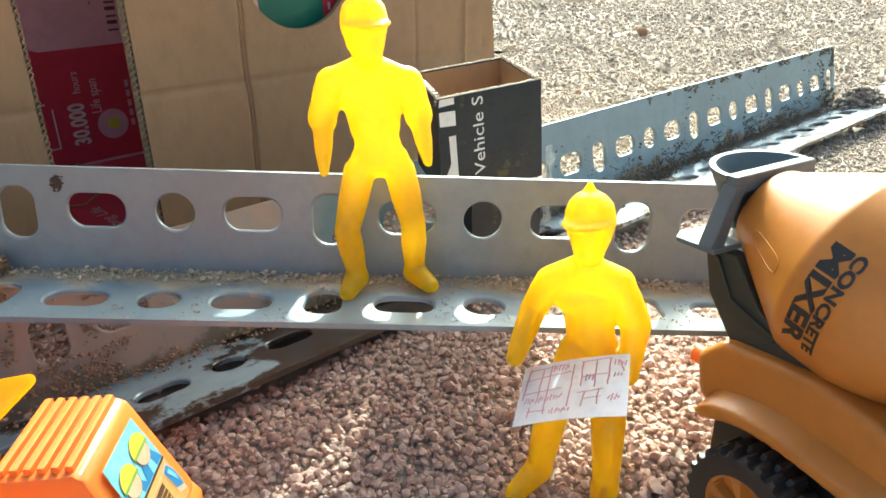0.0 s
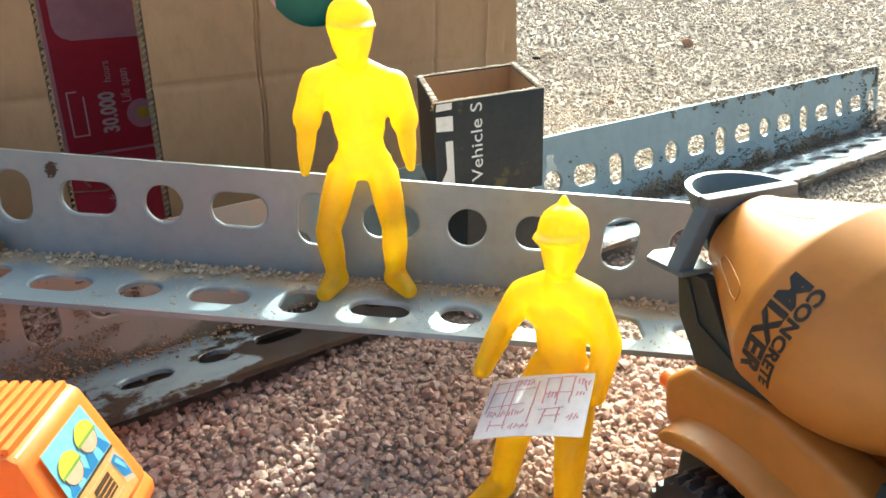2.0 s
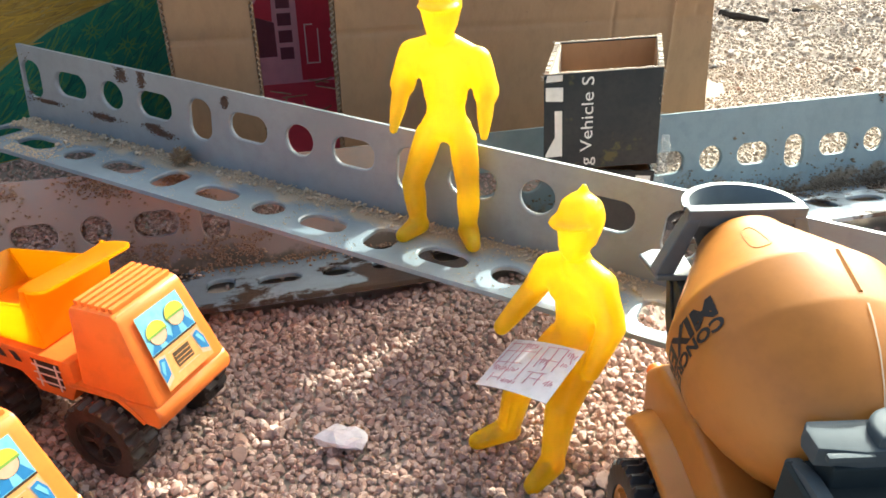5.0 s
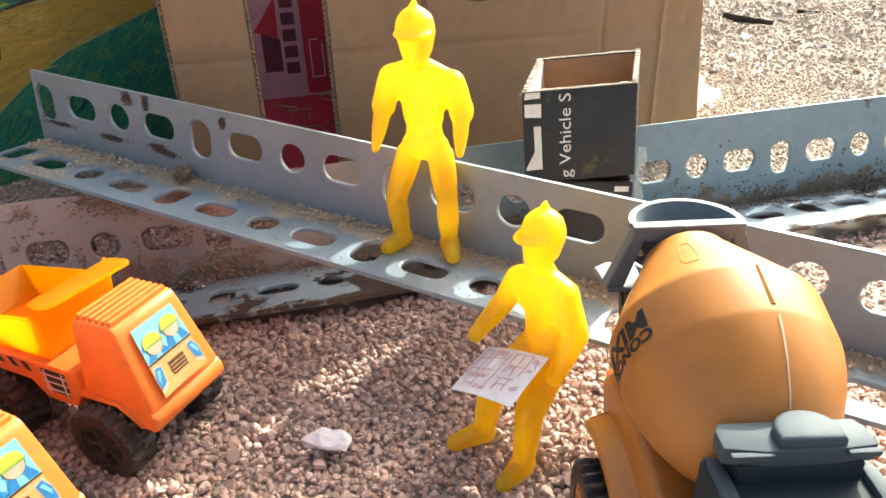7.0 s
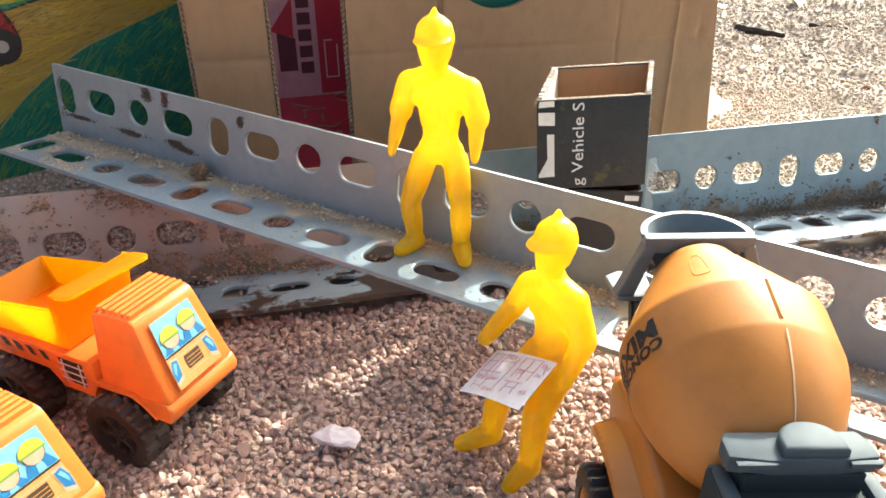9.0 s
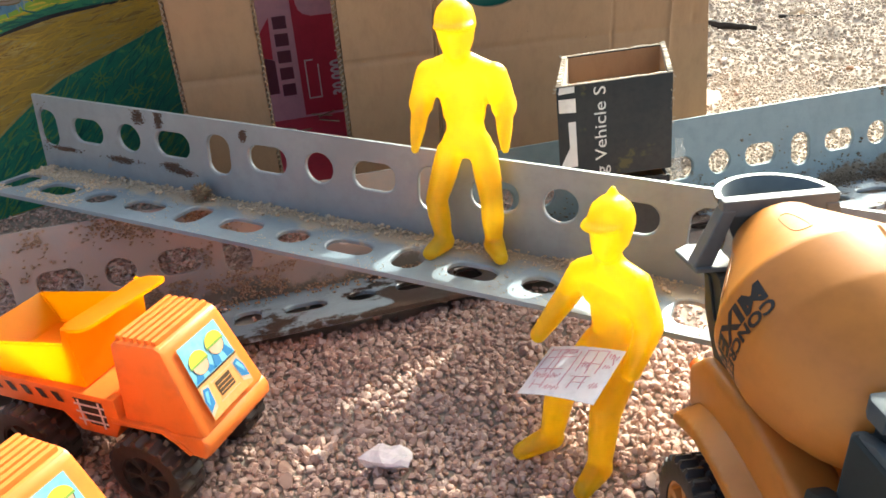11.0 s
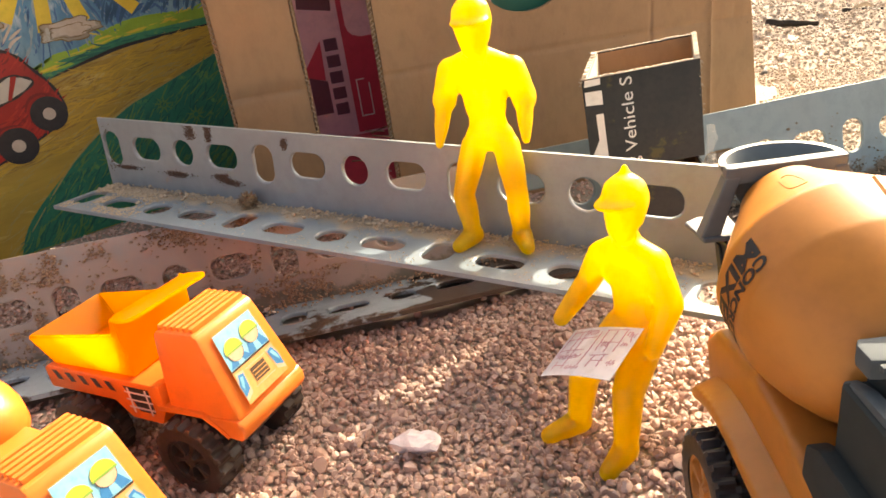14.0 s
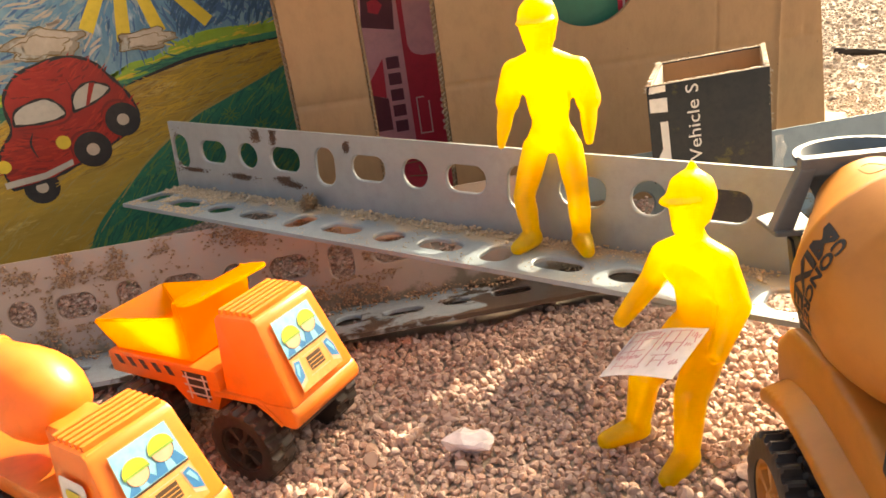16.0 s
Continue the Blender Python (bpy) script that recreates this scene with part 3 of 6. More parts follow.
for v in bm.verts:
    v.co.x += right_lean(v.co.z)
part("side_sheet", bm, M_CARD, card)
bm = bmesh.new()
prism(bm, [(-0.04, HB + 0.004), (ROOF_A, HB + 0.004), (12.45 + right_lean(ROOF_END), ROOF_END - 0.07), (12.45 + right_lean(ROOF_END), ROOF_END + 0.06), (ROOF_A, HB + TB), (-0.04, HB + TB)], -0.02, DEEP + TB, "y")
part("top_sheet", bm, M_CARD, card)


def flat_shape(name, pts, y, mat_, parent, label="", depth=0.012):
    """A printed shape in (a, z), a hair proud of the sheet behind it at y."""
    bm = bmesh.new()
    f = bm.faces.new([bm.verts.new((a, y, z)) for a, z in pts])
    bmesh.ops.triangulate(bm, faces=[f])
    bmesh.ops.recalc_face_normals(bm, faces=bm.faces)
    return part(name, bm, mat_, parent, label)


def rect(a0, a1, z0, z1):
    return [(a0, z0), (a1, z0), (a1, z1), (a0, z1)]


def disc(ca, cz, r, n=32, sx=1.0):
    return [(ca + sx * r * math.cos(2 * math.pi * k / n), cz + r * math.sin(2 * math.pi * k / n)) for k in range(n)]


def print_text(body, size, a, z, turn, y, mat_, parent, bold=0.0, squeeze=1.0):
    """Text printed on a sheet facing -y; turn 90 reads upwards."""
    vs, fs = letters(body, size, bold)
    c, s = math.cos(radians(turn)), math.sin(radians(turn))
    pts = [(a + c * u * squeeze - s * v, y, z + s * u * squeeze + c * v) for u, v in vs]
    return raw_part("lettering", pts, fs, mat_, parent)


bm = bmesh.new()
box(bm, 0.1, 12.2, 0.15, DEEP - 0.02, 0.02, 0.10)
floor_sheet = part("floor_sheet", bm, M_RED, card, "red printed floor of the carton")
YB = DEEP - 0.012
for a, z, r in ((11.93, 2.98, 0.022), (10.95, 2.62, 0.018), (8.84, 3.19, 0.022), (7.4, 3.5, 0.016), (6.0, 2.6, 0.02), (8.1, 2.2, 0.014)):
    flat_shape("nick", disc(a, z, r, 7, 0.7), crease_dip(a, z) - 0.006, M_BURR, right_sheet)
red = flat_shape("red_print", rect(-0.4, 6.0, 0.15, 6.3), YB, M_RED, back, "red printed area of the carton")
flat_shape("pale_band", rect(-0.4, 6.0, -0.15, 0.17), YB - 0.006, M_PINK, back)
flat_shape("pale_band", rect(0.3, 3.18, 0.1, 6.3), YB - 0.008, M_PINK, back)
flat_shape("pale_band", [(3.34, 3.52), (3.40, 3.32), (3.52, 3.20), (3.75, 3.12), (6.0, 3.12), (6.0, 6.3), (3.34, 6.3)], YB - 0.008, M_PINK, back)
flat_shape("emblem", [(1.95, 0.95), (2.5, 0.95), (2.5, 1.95), (1.95, 2.15)], YB - 0.014, M_DARKPRINT, back)
flat_shape("emblem", [(1.75, 2.2), (2.45, 1.98), (2.5, 3.2)], YB - 0.014, M_RED, back)
for k in range(5):
    z = 0.85 + 0.5 * k
    flat_shape("logo_bar", rect(2.6, 3.0, z, z + 0.36), YB - 0.014, M_DARKPRINT, back)
flat_shape("badge", [(2.0, 4.2), (3.0, 4.0), (3.1, 5.2), (2.2, 5.6)], YB - 0.014, M_DARKPRINT, back)
flat_shape("badge_star", disc(2.5, 4.75, 0.25, 5), YB - 0.020, M_RED, back)
for a0, a1, z0, z1 in ((3.36, 3.78, 0.66, 0.70), (3.74, 3.78, 0.66, 1.7), (3.36, 3.62, 1.82, 1.86), (3.36, 3.40, 0.66, 1.84)):
    flat_shape("tab_outline", rect(a0, a1, z0, z1), YB - 0.014, M_PRINT, back)
flat_shape("round_mark", disc(5.18, 1.08, 0.40), YB - 0.014, M_PINK, back)
flat_shape("round_mark", disc(5.2, 1.1, 0.16, 14), YB - 0.020, M_STICKER_Y, back)
for k in range(7):
    flat_shape("code_bar", rect(5.52, 5.78, 3.45 + 0.17 * k, 3.50 + 0.17 * k + 0.04 * (k % 2)), YB - 0.014, M_DARKPRINT, back)
for k in range(5):
    flat_shape("print_line", rect(5.16, 5.19 + 0.08 * (k % 2), 4.15 + 0.09 * k, 4.20 + 0.09 * k), YB - 0.014, M_DARKPRINT, back)
    flat_shape("print_line", rect(5.66, 5.76, 0.95 + 0.26 * k, 1.13 + 0.26 * k), YB - 0.014, M_PINK, back)
print_text("30.000", 0.56, 4.52, 0.66, 90, YB - 0.016, M_PRINT, back, 0.02, 0.72)
print_text("hours", 0.30, 4.52, 2.0, 90, YB - 0.016, M_PRINT, back, 0.0, 0.8)
print_text("Life span", 0.36, 4.95, 1.42, 90, YB - 0.016, M_PRINT, back, 0.0, 0.72)
vs, fs = letters("Long Life", 0.42)
raw_part("lettering", [(3.40 - v * 0.9, 2.5 + u * 1.1, 0.106) for u, v in vs], fs, M_PRINT, floor_sheet)
for k in range(9):
    a, y, t = rng.uniform(2.4, 4.6), rng.uniform(3.5, 7.2), rng.uniform(0, 3.1)
    bm = bmesh.new()
    box(bm, -0.35, 0.35, -0.02, 0.02, 0, 0.03)
    bmesh.ops.rotate(bm, verts=bm.verts, matrix=Matrix.Rotation(t, 3, "Z"))
    bmesh.ops.translate(bm, verts=bm.verts, vec=(a, y, 0.105 + 0.02 * k))
    part("straw", bm, M_STRAW, card, "dry straw")
bm = bmesh.new()
box(bm, 5.2, 8.1, 0.42, 0.47, 3.6, 6.9)
pane = part("window_backing", bm, M_GREEN, card, "green printed board behind the round window")
flat_shape("pale_stripe", [(5.3, 3.7), (5.98, 3.7), (5.80, 6.8), (5.3, 6.8)], 0.412, M_PINK, pane)
flat_shape("red_stripe", [(7.42, 3.7), (8.0, 3.7), (8.0, 6.8), (7.30, 6.8)], 0.412, M_RED, pane)
for k in range(4):
    flat_shape("print_line", rect(7.50, 7.56 + 0.06 * (k % 2), 4.35 + 0.30 * k, 4.50 + 0.30 * k), 0.404, M_PRINT, pane)

# ---- painted board ----
board = thing("painted_board", (-3.5, 0, 0.25), "cardboard panel painted with a red car, road and hills", "painting", rot=(0, 0, 66))
bm = bmesh.new()
box(bm, -9.0, 5.9, 0.0, 0.13, 0.0, 6.6)
part("board", bm, M_P_SKY, board)


def paint(name, pts, layer, mat_, label=""):
    """A painted patch in (along, height over the ground)."""
    return flat_shape(name, [(a, z - 0.25) for a, z in pts], -0.004 - 0.006 * layer, mat_, board, label)


def smooth_line(pts, n=6):
    out = []
    for i in range(len(pts) - 1):
        p0, p1, p2, p3 = pts[max(i - 1, 0)], pts[i], pts[i + 1], pts[min(i + 2, len(pts) - 1)]
        for k in range(n):
            t = k / n
            out.append(tuple(0.5 * (2 * b + (c - a) * t + (2 * a - 5 * b + 4 * c - d) * t * t + (3 * b - a - 3 * c + d) * t ** 3) for a, b, c, d in zip(p0, p1, p2, p3)))
    return out + [pts[-1]]


hill = smooth_line([(-9.0, 4.4), (-2.0, 4.40), (1.0, 4.38), (1.5, 4.56), (2.2, 4.62), (2.9, 4.90), (3.8, 5.0), (5.9, 4.86)])
paint("far_hill", hill + [(5.9, 0.27), (-9.0, 0.27)], 0, M_P_LIME)
hedge = smooth_line([(-9.0, 4.0), (1.0, 4.19), (1.55, 4.40), (2.35, 4.47), (3.1, 4.62), (5.0, 4.68), (5.9, 4.68)])
paint("hedge", hedge + [(5.9, 0.27), (-9.0, 0.27)], 1, M_P_PINE)
road = smooth_line([(-9.0, 3.6), (0.0, 3.85), (1.3, 4.06), (2.3, 4.27), (3.35, 4.42), (5.0, 4.50), (5.9, 4.50)])
paint("road", road + [(5.9, 0.27), (-9.0, 0.27)], 2, M_P_ROAD)
field = smooth_line([(-0.65, 0.3), (-0.19, 1.04), (1.09, 2.05), (2.5, 2.92), (3.45, 3.24), (5.12, 3.75), (5.9, 3.95)])
paint("field", field + [(5.9, 0.28)], 3, M_P_PINE)
for a, z in ((0.77, 5.42), (1.52, 5.05), (2.38, 5.14), (3.6, 5.19)):
    d = Vector((a - 1.9, z - 7.2)).normalized()
    w = Vector((-d.y, d.x)) * 0.16
    s = Vector((1.9, 7.2)) + d * 0.7
    e = Vector((a, z))
    top = s + (e - s) * max(0.0, (s.y - 6.8) / max(1e-6, s.y - e.y))
    paint("sun_ray", [tuple(top - w * 0.8), tuple(e - w), tuple(e + w), tuple(top + w * 0.8)], 1, M_P_SUN)
paint("sun_disc", [(1.9 + 0.95 * math.cos(t), 7.05 + 0.85 * math.sin(t)) for t in np.linspace(math.pi * 1.1, math.pi * 1.9, 20)], 1.5, M_P_SUN)
def cloud_line(ca, cz, sx, sz, n=44):
    out = []
    for k in range(n):
        t = 2 * math.pi * k / n
        r = 1 + 0.14 * math.sin(5 * t + ca) + 0.08 * math.sin(9 * t + cz) + 0.04 * math.sin(17 * t)
        out.append((ca + sx * r * math.cos(t), cz + sz * r * math.sin(t)))
    return out


CLOUDS = ((-0.15, 5.28, 0.80, 0.32), (2.02, 5.02, 0.66, 0.24))
for ca, cz, sx, sz in CLOUDS:
    paint("cloud_shade", cloud_line(ca, cz, sx, sz), 2, M_P_SMUDGE)
    paint("cloud", cloud_line(ca + 0.06, cz + 0.04, sx * 0.74, sz * 0.78), 2.3, M_P_CLOUD)
car = smooth_line([(-1.72, 2.3), (-1.80, 2.9), (-1.63, 3.28), (-1.36, 3.61), (-1.31, 4.28), (-0.85, 4.77), (0.06, 4.96), (0.65, 4.78), (0.95, 4.4), (1.27, 3.86), (1.33, 3.27), (0.62, 2.82), (-0.37, 2.49), (-1.0, 2.33), (-1.72, 2.3)])
paint("car_body", car[:-1], 4, M_P_RED, "red painted car")
paint("car_window", smooth_line([(-1.28, 3.68), (-1.15, 4.0), (-0.6, 4.15), (-0.3, 4.0), (-0.2, 3.7), (-0.7, 3.62), (-1.28, 3.68)])[:-1], 5, M_P_WHITE)
paint("car_window", smooth_line([(0.0, 3.72), (0.08, 4.08), (0.4, 4.3), (0.7, 4.25), (0.9, 4.08), (0.5, 3.85), (0.0, 3.72)])[:-1], 5, M_P_WHITE)
paint("window_post", [(0.28, 3.8), (0.36, 3.8), (0.62, 4.28), (0.5, 4.3)], 6, M_P_RED)
for a, z, r in ((0.99, 3.32, 0.40), (0.15, 2.79, 0.42), (-1.15, 2.2, 0.38)):
    paint("car_tyre", disc(a, z, r), 5 if a > -1 else 3, M_P_BLACK)
    paint("car_hub", disc(a, z, r * 0.35, 16), 6 if a > -1 else 3.5, M_P_CLOUD)
paint("car_bumper", [(-1.85, 2.35), (-1.0, 2.38), (-0.35, 2.55), (-0.35, 2.68), (-1.0, 2.52), (-1.85, 2.5)], 6, M_P_WHITE)
paint("car_lamp", disc(-0.42, 3.1, 0.16, 16), 6, M_P_SUN)
paint("car_lamp", disc(-1.75, 2.85, 0.15, 16), 6, M_P_SUN)
for fa, fz in ((3.57, 2.85), (1.9, 1.9), (4.3, 2.4)):
    for k in range(9):
        t = 2 * math.pi * k / 9
        c, s = math.cos(t), math.sin(t)
        paint("petal", [(fa + 0.06 * c - 0.03 * s, fz + 0.06 * s + 0.03 * c), (fa + 0.28 * c, fz + 0.26 * s), (fa + 0.06 * c + 0.03 * s, fz + 0.06 * s - 0.03 * c)], 4, M_P_MOSS)

# ---- brushwork ----
def strokes(n, inside, mats, angle, long, wide, layer, seed, a_lo=-4.5, a_hi=5.85):
    """Loose brush marks, one joined patch for each paint."""
    g = random.Random(seed)
    sets = [([], []) for _ in mats]
    while n:
        a, z = g.uniform(a_lo, a_hi), g.uniform(0.3, 6.8)
        if not inside(a, z):
            continue
        n -= 1
        k = g.randrange(len(mats))
        vs, fs = sets[k]
        t = angle(a, z) + g.gauss(0, 0.16)
        l, w, bend = long * g.uniform(0.5, 1.4), wide * g.uniform(0.5, 1.3), g.uniform(-0.12, 0.12)
        base = len(vs)
        for q in range(6):
            u = q / 5 - 0.5
            ww = w * (1 - (2 * u) ** 4) * 0.5 + 0.004
            for sd in (-1, 1):
                x, y = u * l, sd * ww + bend * l * (u * u * 4)
                pa, pz = a + x * math.cos(t) - y * math.sin(t), z + x * math.sin(t) + y * math.cos(t)
                vs.append((max(-8.9, min(5.88, pa)), -0.004 - 0.006 * layer - 0.0007 * k, max(0.02, min(6.58, pz - 0.25))))
        for q in range(5):
            b = base + 2 * q
            fs.append((b, b + 2, b + 3, b + 1))
    for (vs, fs), m in zip(sets, mats):
        tagged(raw_part("brushwork", vs, fs, m, board), "loose brush marks", kind="stuff")


def line_z(pts, a):
    return float(np.interp(a, [p[0] for p in pts], [p[1] for p in pts]))


def field_z(a):
    return line_z(field, a) if a > -0.65 else -1.0


strokes(900, lambda a, z: field_z(a) + 0.06 < z < line_z(road, a) - 0.05, (M_P_PALE, M_P_ROAD, M_P_ROAD), lambda a, z: 0.15 + 0.16 * max(0.0, 4.0 - z), 0.8, 0.022, 2.6, 5)
strokes(800, lambda a, z: z < field_z(a) - 0.1, (M_P_TEAL, M_P_MOSS, M_P_PINE), lambda a, z: 0.75, 0.5, 0.03, 3.6, 6)
strokes(700, lambda a, z: z > line_z(hill, a) + 0.1, (M_P_MIST, M_P_NAVY, M_P_SKY), lambda a, z: math.atan2(7.2 - z, 1.9 - a), 0.5, 0.045, 0.6, 7)
strokes(90, lambda a, z: line_z(hedge, a) + 0.05 < z < line_z(hill, a) - 0.05, (M_P_SUN, M_P_LIME), lambda a, z: 0.12, 0.8, 0.05, 0.7, 8)
strokes(120, lambda a, z: line_z(road, a) + 0.05 < z < line_z(hedge, a) - 0.05, (M_P_TEAL, M_P_PINE), lambda a, z: 0.1, 0.7, 0.04, 1.7, 9)


def contour(pts, w, layer, mat_, name="contour"):
    """A painted outline along a closed line."""
    vs, fs, n = [], [], len(pts)
    for k in range(n):
        p, q = Vector(pts[k - 1]), Vector(pts[(k + 1) % n])
        d = (q - p).normalized()
        ww = w * (1 + 0.35 * math.sin(k * 1.3))
        for sd in (-1, 1):
            vs.append((pts[k][0] - d.y * ww * sd, -0.004 - 0.006 * layer, pts[k][1] + d.x * ww * sd - 0.25))
    for k in range(n):
        a, b = 2 * k, 2 * ((k + 1) % n)
        fs.append((a, b, b + 1, a + 1))
    raw_part(name, vs, fs, mat_, board)


contour(car[:-1], 0.03, 4.5, M_P_BLACK)
contour(smooth_line([(-1.28, 3.68), (-1.15, 4.0), (-0.6, 4.15), (-0.3, 4.0), (-0.2, 3.7), (-0.7, 3.62), (-1.28, 3.68)])[:-1], 0.025, 5.5, M_P_BLACK)
contour(smooth_line([(0.0, 3.72), (0.08, 4.08), (0.4, 4.3), (0.7, 4.25), (0.9, 4.08), (0.5, 3.85), (0.0, 3.72)])[:-1], 0.025, 5.5, M_P_BLACK)
for c in CLOUDS:
    contour(cloud_line(*c), 0.012, 2.6, M_P_BROWN)
contour(cloud_line(CLOUDS[0][0] - 0.1, CLOUDS[0][1] - 0.04, 0.56, 0.22), 0.010, 2.7, M_P_BROWN)
contour(cloud_line(CLOUDS[1][0], CLOUDS[1][1] - 0.03, 0.45, 0.14), 0.008, 2.7, M_P_BROWN)


def brush_line(pts, w, layer, mat_):
    """An open painted line, thin at both ends."""
    pts = smooth_line(pts)
    edge, n = [], len(pts) - 1
    for k, (a, z) in enumerate(pts):
        d = (Vector(pts[min(k + 1, n)]) - Vector(pts[max(k - 1, 0)])).normalized()
        ww = w * (0.25 + math.sin(math.pi * k / n))
        edge.append(((a - d.y * ww, z + d.x * ww), (a + d.y * ww, z - d.x * ww)))
    vs = [(a, -0.004 - 0.006 * layer, z - 0.25) for pair in edge for a, z in pair]
    raw_part("contour", vs, [(2 * k, 2 * k + 2, 2 * k + 3, 2 * k + 1) for k in range(n)], mat_, board)


brush_line([(-0.97, 3.45), (-1.08, 3.2), (-1.02, 2.87)], 0.018, 5.4, M_P_BLACK)
brush_line([(-0.30, 2.70), (-0.28, 3.05), (-0.02, 3.25), (0.40, 3.22)], 0.026, 5.6, M_P_CRIMSON)
brush_line([(0.52, 3.45), (0.66, 3.70), (0.90, 3.80), (1.20, 3.72)], 0.026, 5.6, M_P_CRIMSON)
brush_line([(-1.30, 3.58), (-0.6, 3.52), (-0.15, 3.60), (0.1, 4.05), (0.05, 4.5)], 0.022, 4.8, M_P_CRIMSON)
brush_line([(5.9, 4.52), (3.35, 4.44), (2.3, 4.29), (1.3, 4.08)], 0.035, 2.7, M_P_BLACK)
brush_line([(-0.6, 0.45), (1.09, 2.07), (2.5, 2.94), (3.45, 3.26), (5.8, 3.95)], 0.020, 3.7, M_P_PALE)


def in_car(a, z):
    hit = False
    for (a0, z0), (a1, z1) in zip(car, car[1:]):
        if (z0 > z) != (z1 > z) and a < a0 + (z - z0) / (z1 - z0) * (a1 - a0):
            hit = not hit
    return hit and not (-1.4 < a < -0.1 and 3.5 < z < 4.25) and not (-0.1 < a < 1.0 and 3.65 < z < 4.4)


strokes(420, in_car, (M_P_CRIMSON, M_P_RED, M_P_SCARLET), lambda a, z: 0.35 + 0.5 * math.sin(a * 1.5), 0.24, 0.028, 4.3, 15)
strokes(520, lambda a, z: field_z(a) + 0.06 < z < line_z(road, a) - 0.05 and z > 2.2, (M_P_UMBER, M_P_SUNROAD, M_P_SUNROAD), lambda a, z: 0.22, 0.7, 0.024, 2.8, 16)
strokes(420, lambda a, z: z > line_z(hill, a) + 0.12 and a > 2.8, (M_P_NAVY, M_P_DEEP), lambda a, z: 0.9 + 0.3 * math.sin(a * 3), 0.40, 0.06, 0.8, 17)
strokes(300, lambda a, z: z > line_z(hill, a) + 0.12 and a < 0.9, (M_P_MIST, M_P_CLOUD), lambda a, z: 0.3 + 0.4 * math.sin(a * 2), 0.45, 0.05, 0.8, 18)

